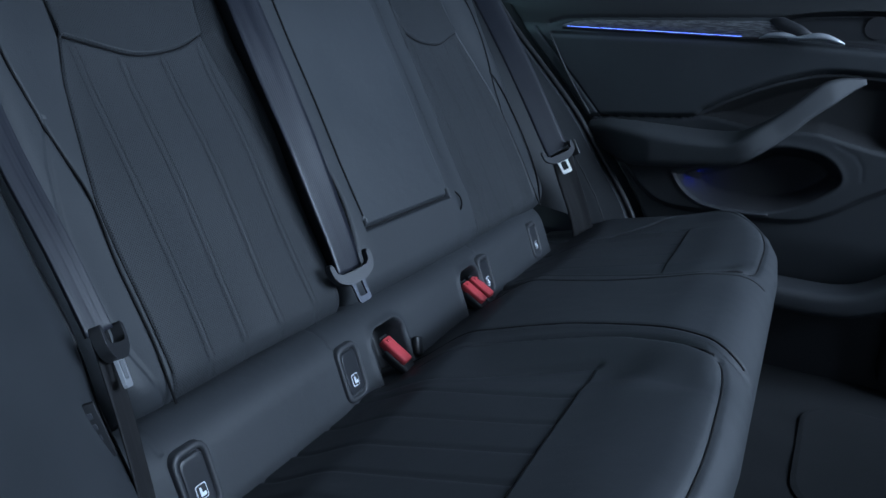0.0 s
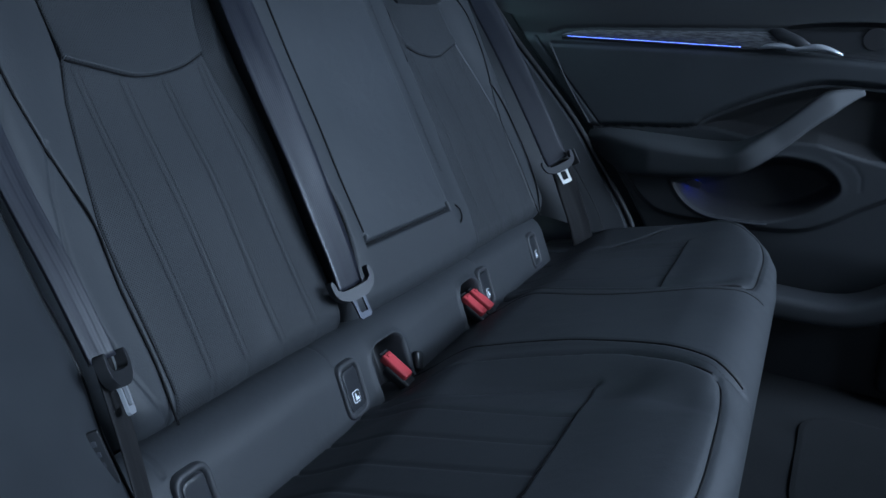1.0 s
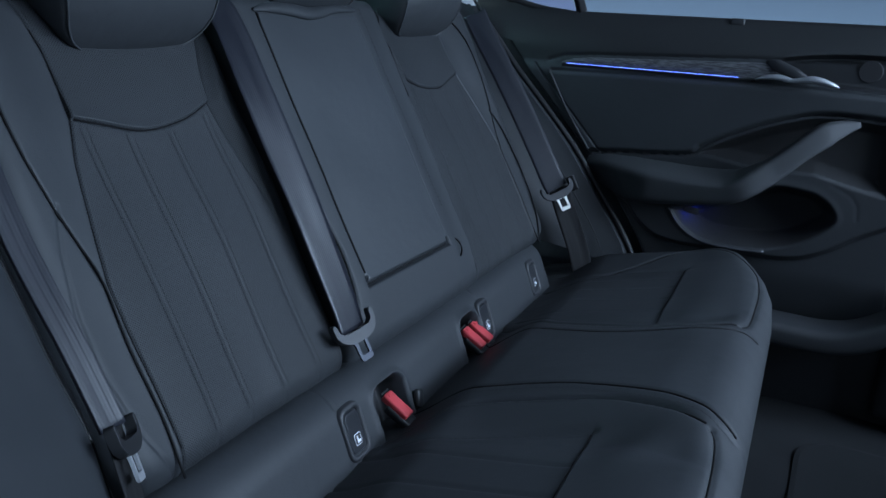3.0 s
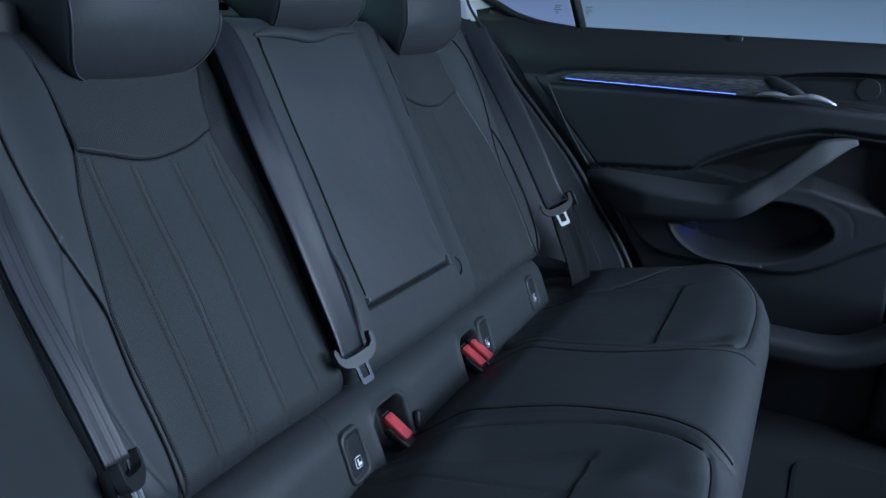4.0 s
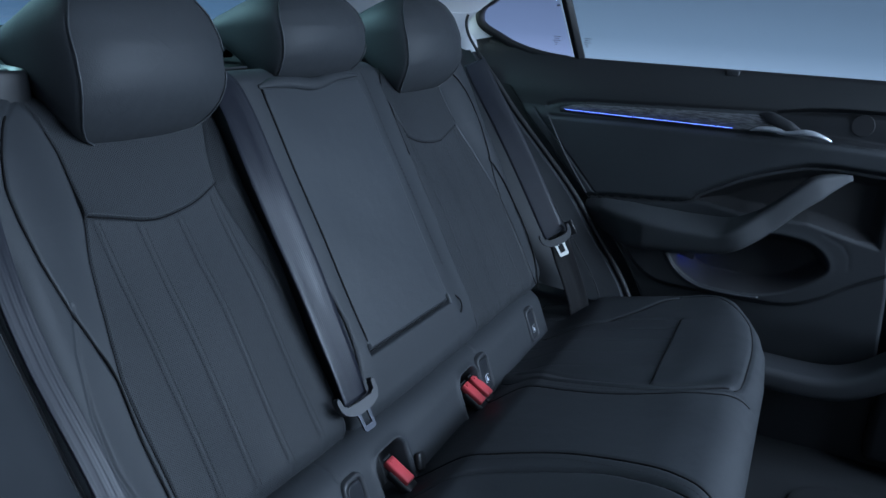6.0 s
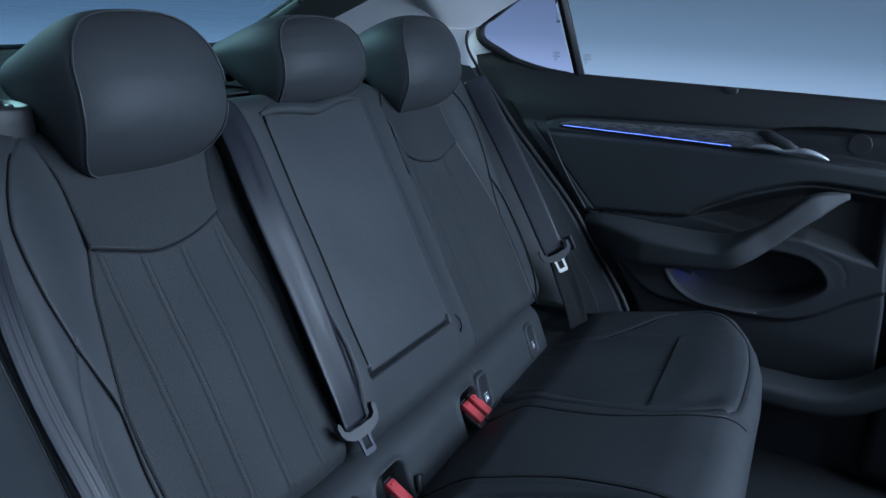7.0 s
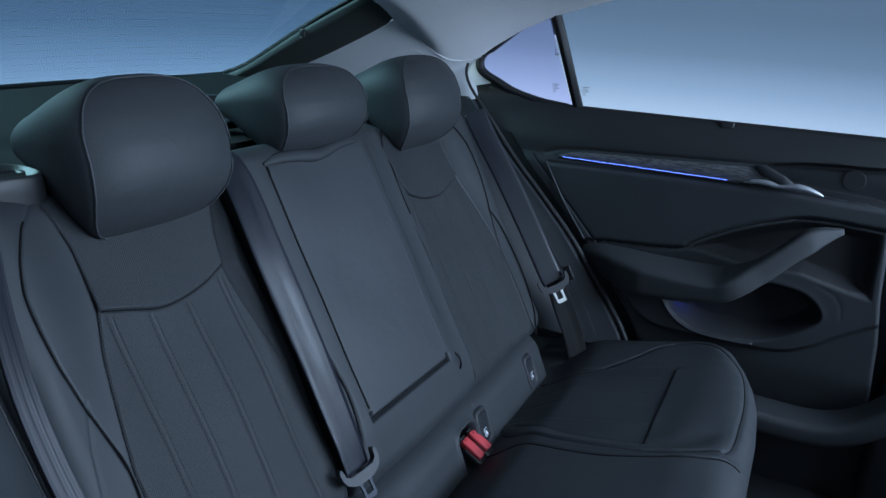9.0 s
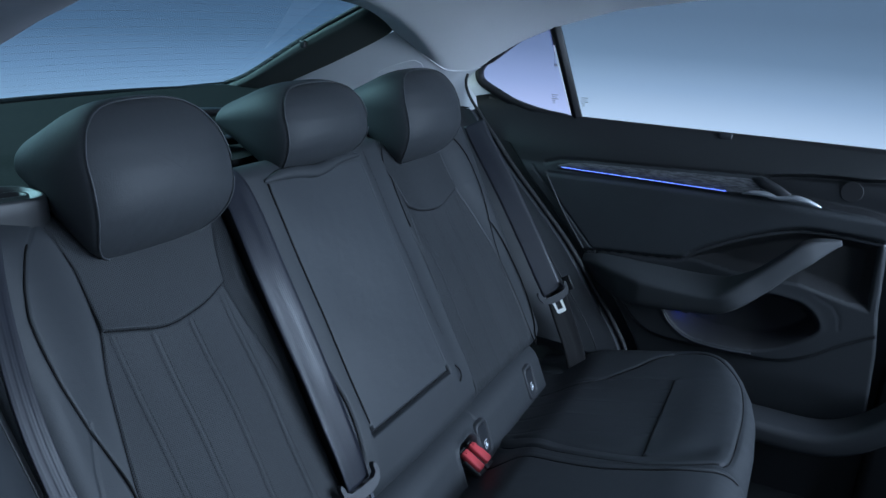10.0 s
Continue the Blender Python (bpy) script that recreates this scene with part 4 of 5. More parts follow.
def door():
    root = thing("door_1", pose(0, 0, 0), "black leather-trimmed closed car door with blue light strip", "car door", kind="structure")
    z = np.linspace(0.26, 0.907, 260)
    u = np.linspace(0, 1, 380)
    Zg, Ug = np.meshgrid(z, u, indexing="ij")
    y0 = rear_edge(Zg)
    front = np.interp(Zg, [0.26, 0.50, 0.59, 0.74, 0.91], [-0.64, -0.622, -0.608, -0.596, -0.59])
    Y = y0 + (front - y0) * Ug
    X = 0.712 + 0.0 * Zg
    X = X + 0.055 * step(Zg, 0.815, 0.935) ** 1.3
    below = Zg < np.interp(-Y, -ARM_TOP[:, 0], ARM_TOP[:, 1])
    da = dist(Y, Zg, ARM_TOP)
    X = X - np.where(below, 0.0, 0.006 * step(da, 0.0, 0.012) * (1 - step(Zg, 0.775, 0.80)))
    X = X + groove(da, -0.006, 0.004) + np.where(below, 0.004, 0)
    g = signed(Y, Zg, GRIP)
    X = X + 0.030 * (1 - step(g, -0.03, 0.0))
    p = signed(Y, Zg, POCKET)
    X = X + 0.060 * (1 - step(p, -0.030, 0.0)) - (0.001 + 0.004 * step(Y, -0.44, -0.32)) * np.exp(-(p / 0.008) ** 2)
    h = signed(Y, Zg, HRECESS)
    X = X + 0.022 * (1 - step(h, -0.012, 0.0))
    # ledge line under the trim strip and the seam along the shoulder
    X = X + groove(dist(Y, Zg, [(0.11, 0.778), (-0.30, 0.789), (-0.46, 0.788), (-0.9, 0.775)]), -0.005, 0.004)
    X = X + groove(dist(Y, Zg, [(0.12, 0.80), (0.085, 0.812), (0.02, 0.818), (-0.34, 0.838), (-0.9, 0.872)]), -0.004, 0.004)
    # rear border strip of the panel
    X = X + groove(np.abs(Y - y0 + 0.035), -0.003, 0.003) * (Zg > 0.60) * (Zg < 0.79)
    low = spline([(0.0, 0.60), (-0.03, 0.545), (-0.092, 0.512), (-0.13, 0.47), (-0.18, 0.443), (-0.27, 0.440), (-0.43, 0.446), (-0.50, 0.472), (-0.56, 0.515), (-0.66, 0.575)], 60)
    dl = dist(Y, Zg, low)
    under = Zg < np.interp(-Y, -low[:, 0], low[:, 1])
    X = X + np.where(under, 0.016, 0) * step(dl, 0, 0.015)
    X = X + groove(dist(Y, Zg, [(-0.495, 0.606), (-0.532, 0.590), (-0.547, 0.569), (-0.550, 0.545)]), -0.0007, 0.004)
    X = X + 0.03 * (1 - step(Zg, 0.26, 0.42)) + roll(Y * 0 + (y0 - Y), 0.012) * -1
    P = np.stack([X, Y, Zg], -1)
    P = np.concatenate([P[:, :1] + (0.06, 0.0, 0), P, P[:, -1:] + (0.004, -0.006, 0), P[:, -1:] + (0.06, -0.008, 0)], 1)
    Yc, Zc = centres(P[..., 1]), centres(P[..., 2])
    pk = signed(Yc, Zc, POCKET) < -0.004
    gr = (signed(Yc, Zc, GRIP) < -0.008) & ~pk & (Zc > np.interp(-Yc, [0.20, 0.37, 0.5], [0.627, 0.618, 0.60]) + 0.004)
    hr = signed(Yc, Zc, HRECESS) < -0.002
    arm = Zc < np.interp(-Yc, -ARM_TOP[:, 0], ARM_TOP[:, 1])
    up = Zc > np.interp(-Yc, [-0.12, -0.02, 0.34, 0.95], [0.80, 0.818, 0.838, 0.872])
    lining = sheet("pocket_lining", P, MESHCLOTH, root, "dark textured pocket lining", pk)
    sheet("grip_recess", P, MESHCLOTH, root, "black mesh behind the armrest", gr)
    sheet("handle_recess", P, BLACK, root, "", hr)
    sheet("middle_panel", P, DOORSKIN, root, "stitched black leather panel", ~arm & ~hr & ~up & ~gr & ~pk)
    sheet("upper_panel", P, DOORTOP, root, "soft black shoulder panel", up & ~hr)
    sheet("lower_panel", P, DOORPLASTIC, root, "black plastic lower panel", arm & ~pk & ~gr & ~hr)
    # armrest: a thick pad that rises forward into a pull handle
    c = spline([(0.676, 0.004, 0.568), (0.655, -0.05, 0.568), (0.645, -0.10, 0.569), (0.641, -0.18, 0.573), (0.640, -0.25, 0.578), (0.641, -0.31, 0.586), (0.644, -0.345, 0.602), (0.650, -0.39, 0.636), (0.658, -0.43, 0.676), (0.668, -0.465, 0.708), (0.680, -0.495, 0.724), (0.692, -0.522, 0.733)], 80)
    q = np.linspace(0, 1, 80)
    hh = np.interp(c[:, 1], [-0.53, -0.51, -0.49, -0.465, -0.43, -0.39, -0.345, -0.31, -0.25, -0.18, -0.10, -0.04, 0.01], [0.002, 0.009, 0.016, 0.023, 0.021, 0.023, 0.028, 0.032, 0.036, 0.042, 0.047, 0.046, 0.034])
    ww = np.interp(q, [0, 0.1, 0.5, 0.7, 0.9, 1], [0.05, 0.062, 0.055, 0.032, 0.024, 0.008])
    k = 48
    t = np.linspace(0, 2 * np.pi, k + 1)
    sx, sz = np.sign(np.cos(t)) * np.abs(np.cos(t)) ** 0.42, np.sign(np.sin(t)) * np.abs(np.sin(t)) ** 0.42
    tan = np.gradient(c, axis=0)
    tan /= np.linalg.norm(tan, axis=1)[:, None]
    side = np.array((1.0, 0, 0))
    nrm = np.cross(tan, side)
    nrm /= np.linalg.norm(nrm, axis=1)[:, None]
    nrm *= np.sign(nrm[:, 2:3])
    deep = np.interp(-c[:, 1], [-0.015, 0.02, 0.08, 0.15, 0.345], [0.012, 0.035, 0.068, 0.095, 0.118])
    rear = step(c[:, 1], -0.40, -0.30)
    c[:, 0] += (0.716 - deep / 2 - c[:, 0]) * rear
    ww += (deep / 2 - ww) * rear
    A = c[:, None] + side * (sx[None] * ww[:, None])[..., None] + nrm[:, None] * (sz[None] * hh[:, None])[..., None]
    A[..., 2] -= 0.020 * rear[:, None] * np.maximum(sz, 0)[None] * (1 - sx[None]) / 2
    A[..., 1] -= 0.055 * step(c[:, 1], -0.16, 0.0)[:, None] * (1 - sz[None]) / 2
    A = np.concatenate([c[:1, None] + 0 * A[:1], A, c[-1:, None] + 0 * A[-1:]], 0)
    sheet("armrest", A, ARMSKIN, root, "padded armrest rising into a pull handle")
    # trim strip and light line
    yy = np.linspace(0.088, -0.352, 90)
    lo = np.interp(-yy, [-0.088, 0.29, 0.352], [0.7965, 0.7985, 0.800])
    hi = np.interp(-yy, [-0.088, -0.06, -0.02, 0.33, 0.352], [0.799, 0.808, 0.813, 0.831, 0.822])
    v = np.linspace(0, 1, 8)
    T = np.stack([np.broadcast_to(0.705 + 0.002 * v + 0.004 * (1 - np.sin(v * np.pi)), (90, 8)), np.broadcast_to(yy[:, None], (90, 8)), lo[:, None] + (hi - lo)[:, None] * v], -1)
    strip = sheet("trim_strip", T, WOOD, root, "dark grained trim strip")
    bz = np.stack([T[:, 0] + (0.010, 0, -0.006), T[:, 0] + (-0.001, 0, -0.006), T[:, 0] + (-0.002, 0, -0.0015), T[:, 0]], 1)
    sheet("trim_base", bz, BLACK, root)
    l = np.stack([np.full(40, 0.7035), np.linspace(0.076, -0.287, 40), np.interp(np.linspace(0, 1, 40), [0, 1], [0.7965, 0.7990])], 1)
    tube("light_strip", l, 0.00036, LED, strip, "glowing blue light strip", (1, 0, 0), 6)
    # inner handle: a short base and a longer lever
    hp = spline([(0.709, -0.318, 0.7975), (0.703, -0.338, 0.804), (0.699, -0.365, 0.806), (0.700, -0.395, 0.803), (0.703, -0.41, 0.801)], 40)
    sweep("handle_base", hp, ring(1.0, 14) * (0.0058, 0.007), CHROME, root, "brushed chrome handle base", (1, 0, 0), scale=np.interp(np.linspace(0, 1, 40), [0, 0.2, 0.5, 0.85, 1], [0.15, 0.8, 1.0, 0.6, 0.3]))
    hl = spline([(0.700, -0.372, 0.800), (0.694, -0.395, 0.803), (0.688, -0.425, 0.808), (0.687, -0.445, 0.806), (0.689, -0.464, 0.800), (0.691, -0.472, 0.797)], 50)
    sweep("door_handle", hl, ring(1.0, 14) * (0.0068, 0.008), CHROME, root, "brushed chrome inner handle", (1, 0, 0), scale=np.interp(np.linspace(0, 1, 50), [0, 0.15, 0.5, 0.7, 0.9, 1], [0.3, 0.6, 1.0, 0.85, 0.55, 0.2]))
    up1 = spline([(0.713, -0.335, 0.834), (0.706, -0.352, 0.829), (0.700, -0.378, 0.820), (0.697, -0.40, 0.812), (0.699, -0.418, 0.806)], 30)
    sweep("handle_cover", up1, ring(1.0, 12) * (0.012, 0.006), PLASTIC, root, "", (1, 0, 0), scale=np.interp(np.linspace(0, 1, 30), [0, 0.25, 0.7, 1], [0.3, 1.0, 0.9, 0.3]))
    slab("tweeter", ring(0.021, 28), [(0.0, 1.0), (0.0008, 1.0), (0.0014, 0.95)], RUBBER, root, "round black speaker cover", Matrix.Translation((0.733, -0.520, 0.829)) @ pose(0, 0, 0, 0, -90, 0))
    # waist rail, seal and hook of the sun blind
    w = np.linspace(0.30, -1.0, 80)
    sill = np.stack([np.full(80, 0.772), w, np.interp(-w, [-0.30, -0.24, -0.16, 0.0, 0.5, 1.0], [0.928, 0.910, 0.902, 0.903, 0.909, 0.914])], 1)
    sweep("window_seal", sill, np.array([(-0.006, -0.012), (0.008, -0.012), (0.008, 0.003), (-0.002, 0.005), (-0.006, 0.0)]), RUBBER, root, "black window seal")
    rbox("blind_hook", (0.012, 0.028, 0.014), 0.003, PLASTIC, root, "small black hook", pose(0.757, -0.262, 0.905))
    # bright edge and lamp of the pocket
    pe = POCKET[:26].copy()
    tube("pocket_edge", np.stack([np.full(26, 0.7035), pe[:, 0], pe[:, 1]], 1), 0.0022, GREYPLASTIC, root, "", (1, 0, 0), 6)
    lamp = np.array([(0.741, -0.224, 0.504), (0.741, -0.240, 0.508)])
    tube("pocket_light", lamp, 0.0022, BLUEGLOW, lining, "small blue pocket light", (1, 0, 0), 6)
    # hood added to hide the lamp tube from view
    rbox("added_hood", (0.002, 0.032, 0.015), 0.0008, MESHCLOTH, lining, "", pose(0.7365, -0.232, 0.507, 10, 0, 0))
    # rear border trim of the leather panel
    b = spline([(0.704, 0.112, 0.774), (0.702, 0.06, 0.69), (0.702, 0.004, 0.614)], 20)
    tube("border_strip", b, 0.0028, PLASTIC, root, "", (1, 0, 0), 6)
    # raised rear corner behind the quarter window
    ca = spline([(0.18, 0.905), (0.244, 0.921), (0.276, 0.937), (0.306, 0.953), (0.334, 0.963)], 24)
    cb = spline([(0.18, 0.83), (0.235, 0.84), (0.306, 0.862), (0.346, 0.902), (0.350, 0.950)], 24)
    v = np.linspace(0, 1, 8)
    yz = ca[:, None] * (1 - v)[None, :, None] + cb[:, None] * v[None, :, None]
    sheet("rear_corner", np.concatenate([0.711 + 0.055 * step(yz[..., 1:], 0.815, 0.935) ** 1.3, yz], -1), DOORTOP, root)
    # black pillar ahead of the door
    rbox("pillar", (0.10, 0.16, 1.0), 0.02, BLACK, root, "black pillar trim", pose(0.79, -0.735, 0.62))
    # outer skin
    O = np.stack([np.stack([np.full(2, 0.80), np.full(2, y), np.array((0.15, 0.888))], 1) for y in np.linspace(0.45, -1.0, 6)], 0) + (0.02, 0, 0)
    sheet("outer_skin", O, PAINT, root)
    return root


def rubber_edge(m):
    e = spline(EDGE, 60)
    p = np.stack([m * np.full(60, 0.690), e[:, 0] - 0.002, e[:, 1] - 0.002], 1)
    ob = tube("seal_1" if m > 0 else "seal_2", p, 0.0065, RUBBER, None, "", (1, 0, 0), 8, np.interp(e[:, 1], [0.84, 0.92], [1.0, 0.55]))
    return tagged(ob, "black rubber door seal", "seal", kind="structure")


# ---- roof, pillars, glass ----
def edge_z(y):
    return np.interp(y, [-1.6, -0.6, -0.35, -0.18, 0.0, 0.14, 0.22, 0.29, 0.33, 0.60], [1.19, 1.205, 1.195, 1.178, 1.147, 1.103, 1.066, 1.022, 0.99, 0.93])


def crown_z(y):
    return np.interp(y, [-1.6, -0.6, -0.2, 0.1, 0.30, 0.45, 0.55], [1.27, 1.30, 1.29, 1.25, 1.195, 1.15, 1.12])


ROOF_SEAM = spline([(0.745, 0.318, 1.000), (0.735, 0.343, 0.990), (0.710, 0.371, 0.988), (0.685, 0.390, 0.994), (0.63, 0.433, 1.035), (0.586, 0.471, 1.073)], 40)


def headliner():
    y = np.linspace(-1.0, 0.471, 120)
    u = np.sin(np.linspace(-1, 1, 141) * np.pi / 2)
    Yg, Ug = np.meshgrid(y, u, indexing="ij")
    half = np.where(Yg < 0.318, 0.745, np.interp(Yg, ROOF_SEAM[:, 1], ROOF_SEAM[:, 0]))
    ez = np.where(Yg < 0.318, edge_z(Yg), np.interp(Yg, [0.318, 0.343, 0.371, 0.39, 0.433, 0.471], [1.0, 0.983, 0.963, 0.950, 0.930, 0.900]))
    power = np.interp(Yg, [0.318, 0.39, 0.433, 0.471], [2.6, 2.64, 3.76, 5.3])
    Z = ez + (np.maximum(crown_z(Yg), ez + 0.02) - ez) * (1 - np.abs(Ug * half / 0.745) ** power)
    P = np.stack([half * Ug, Yg, Z], -1)
    P[:, 0, 2] += np.where(y > 0.318, np.interp(y, ROOF_SEAM[:, 1], ROOF_SEAM[:, 2]) - P[:, 0, 2], 0)
    P[:, -1, 2] = P[:, 0, 2]
    ob = sheet("ceiling", P, HEADLINER, None)
    tagged(ob, "light grey fabric headliner", "headliner", kind="structure")
    top = sheet("roof", P + (0, 0, 0.045), PAINT, None)
    tagged(top, "dark painted car roof", "roof", kind="structure")
    # rail over the open doorway
    r = spline([(-0.72, -0.60, 1.245), (-0.70, -0.35, 1.215), (-0.69, -0.16, 1.175), (-0.68, -0.064, 1.147), (-0.675, -0.02, 1.132), (-0.66, 0.08, 1.095), (-0.63, 0.2, 1.04), (-0.60, 0.3, 0.98)], 60)
    rail = sweep("roof_rail", r, ring(1.0, 12) * (0.016, 0.011), RAILSHADE, None, "", (0, 0, 1))
    tagged(rail, "light grey roof rail trim over the open doorway", "roof rail", kind="structure")
    seal = tube("seal_2", r + (-0.022, 0, 0.018), 0.010, RUBBER, None, "", (0, 0, 1), 8)
    tagged(seal, "black rubber seal of the open doorway", "seal", kind="structure")


def c_pillar(m):
    root = thing("c_pillar_trim", pose(0, 0, 0), "light grey fabric-covered rear pillar trim", "pillar trim", "pillar trims")
    a = spline([(0.745, 0.318, 1.000), (0.742, 0.335, 0.985), (0.740, 0.346, 0.968), (0.740, 0.348, 0.948), (0.742, 0.340, 0.92), (0.742, 0.33, 0.88)], 40)
    b = spline([(0.586, 0.471, 1.073), (0.585, 0.62, 1.000), (0.586, 0.755, 0.940), (0.582, 0.91, 0.87)], 40)
    top = ROOF_SEAM[np.linspace(0, 39, 24).astype(int)]
    v = np.linspace(0, 1, 24)
    P = top[None] + (a - a[0])[:, None] * (1 - v)[None, :, None] + (b - b[0])[:, None] * v[None, :, None]
    P[..., 0] *= m
    back = P[:, :1] + np.array((m * 0.012, -0.012, 0.0)) * (1 - step(P[:, :1, 2:], 0.925, 0.955))
    sheet("panel", np.concatenate([back, P], 1), PILLAR, root, "", None, m < 0)
    seam_line = ROOF_SEAM + (-0.0015, -0.001, -0.0005)
    seam_line[:, 0] *= m
    tube("seam", seam_line, 0.0012, HEADLINER, root, "", (0, 0, 1), 6)
    if m > 0:
        # outline of the small cover and the pale edge beside the quarter window
        hook = np.array([P[13, 16], P[10, 16], P[4, 15], P[3, 14], P[3, 13], P[5, 11]]) + (-0.0012, -0.0012, 0.0008)
        tube("cover_seam", spline(hook, 40), 0.0011, HEADLINER, root, "", (0, 0, 1), 6)
        w = np.linspace(0, 1, 5)[None, :, None]
        tail = spline([(0.757, 0.30, 1.024), (0.757, 0.322, 1.004), (0.758, 0.330, 0.985), (0.760, 0.328, 0.968), (0.762, 0.312, 0.955), (0.765, 0.285, 0.940)], 24)
        sheet("edge_strip", tail[:, None] + w * np.array((-0.012, 0.050, -0.012)), PILLAR, root, "pale edge beside the quarter window")
    return root


def rear_pillar(m):
    """Dark inner frame beside the rear window."""
    root = thing("rear_window_frame", pose(0, 0, 0), "dark plastic inner frame beside the rear window", "window frame", "rear window frames")
    a = spline([(0.545, 0.945, 0.912), (0.550, 0.870, 0.943), (0.535, 0.682, 1.045), (0.51, 0.508, 1.125), (0.498, 0.478, 1.142)], 40)
    b = spline([(0.58, 0.91, 0.865), (0.585, 0.755, 0.938), (0.585, 0.62, 0.998), (0.584, 0.478, 1.070), (0.588, 0.478, 1.10)], 40)
    v = np.linspace(0, 1, 14)
    P = a[:, None] * (1 - v)[None, :, None] + b[:, None] * v[None, :, None]
    bulge = np.interp(v, [0, 0.15, 0.38, 0.55, 1.0], [0, 0.6, 1.0, 0.85, 0])
    P[..., 0] -= 0.026 * bulge[None]
    P[..., 2] += 0.004 * bulge[None]
    P[..., 0] *= m
    sheet("panel", P, REARTRIM, root, "", None, m < 0)
    e = a.copy()
    e[:, 0] *= m
    tube("window_seal", e + (0, 0, 0.003), 0.0055, RUBBER, root, "", (0, 0, 1), 8)
    return root


def cord_knob():
    root = thing("cord_knob", pose(0.521, 0.677, 1.032), "small black knob with a thin cord on the rear frame", "knob")
    rbox("knob", (0.012, 0.016, 0.018), 0.004, BLACK, root)
    tube("cord", spline([(0, 0, -0.006), (0.004, 0.07, -0.045), (0.010, 0.15, -0.090)], 16), 0.0008, GREYPLASTIC, root, "thin grey cord", (0, 0, 1), 5)


def glazing():
    # rear window
    root = thing("window_1", pose(0, 0, 0), "green-tinted raked rear window", "window", kind="structure")
    P = np.empty((14, 14, 3))
    for i, v in enumerate(np.linspace(0, 1, 14)):
        for j, u in enumerate(np.linspace(-1, 1, 14)):
            P[i, j] = (u * (0.60 - 0.075 * v), 0.93 - 0.445 * v + 0.05 * (1 - u * u) * (1 - v), 0.900 + 0.252 * v + 0.012 * (1 - u * u))
    sheet("pane", P, RGLASS, root, "", None, True)
    for k in range(15):
        v = 0.06 + 0.06 * k
        u = np.linspace(-0.95, 0.95, 15)
        wire = np.stack([u * (0.60 - 0.075 * v), 0.93 - 0.445 * v + 0.05 * (1 - u * u) * (1 - v), 0.8985 + 0.252 * v + 0.012 * (1 - u * u)], 1)
        tube("heating_wire", wire, 0.00016, WIRE, root, "", (0, 0, 1), 4)
    bot = P[0] + (0, 0, 0.004)
    tube("bottom_seal", bot, 0.006, RUBBER, root, "", (0, 0, 1), 8)
    # door window and quarter window
    for name, ys, mat, label in (("window_2", (0.118, -1.0), GLASS, "clear door window"), ("window_3", (0.33, 0.124), QGLASS, "violet-tinted quarter window")):
        r = thing(name, pose(0, 0, 0), label, "window", kind="structure")
        yy = np.linspace(*ys, 12)
        lo = np.full(12, 0.885)
        hi = edge_z(yy) + 0.03
        v = np.linspace(0, 1, 6)
        Pn = np.stack([np.stack([0.778 - 0.03 * v, y + 0 * v, l + (h - l) * v], 1) for y, l, h in zip(yy, lo, hi)], 0)
        # both panes meet along the leaning bar
        Pn[..., 1] += np.where(np.abs(Pn[..., 1] - 0.12) < 0.01, 0.36 * (Pn[..., 2] - 1.0), 0)
        pn = sheet("pane", Pn, mat, r)
        pn.visible_shadow = False
        # etched mark, unreadable
        my = 0.062 if name == "window_2" else 0.135
        for k, (dy, w) in enumerate(((0, 0.017), (0.001, 0.012), (0, 0.018), (0.002, 0.008), (0.001, 0.005))):
            rbox("etched_bar", (0.0006, w, 0.0012), 0.0002, GREYPLASTIC, r, "", pose(0.774, my + dy, 0.950 - 0.0045 * k))
    bar = thing("window_bar", pose(0, 0, 0), "black bar between the side windows", "window bar", kind="structure")
    p = np.array([(0.762, 0.071, 0.905), (0.752, 0.139, 1.10), (0.748, 0.158, 1.15)])
    sweep("bar", p, np.array([(-0.0105, -0.006), (0.0105, -0.006), (0.0105, 0.005), (0.004, 0.005), (0.003, 0.009), (-0.004, 0.009), (-0.005, 0.005), (-0.0105, 0.005)]), RUBBER, bar, "", (-1, 0, 0))
    # frame round the quarter window and along the roof rail
    fr = thing("side_window_frame", pose(0, 0, 0), "black seal round the far side windows", "window frame", kind="structure")
    yy = np.linspace(-1.0, 0.30, 60)
    rail = np.stack([np.full(60, 0.757), yy, edge_z(yy) + np.interp(yy, [0.18, 0.29], [0.022, 0.004])], 1)
    tail = spline([rail[-1], (0.757, 0.317, 1.008), (0.758, 0.327, 0.990), (0.760, 0.325, 0.970), (0.762, 0.311, 0.957), (0.765, 0.278, 0.941), (0.768, 0.235, 0.922), (0.770, 0.17, 0.907), (0.770, 0.10, 0.900)], 40)
    sweep("seal", np.vstack([rail[:-1], tail]), np.array([(-0.008, -0.010), (0.008, -0.010), (0.008, 0.006), (-0.008, 0.006)]), RUBBER, fr, "", (-1, 0, 0))


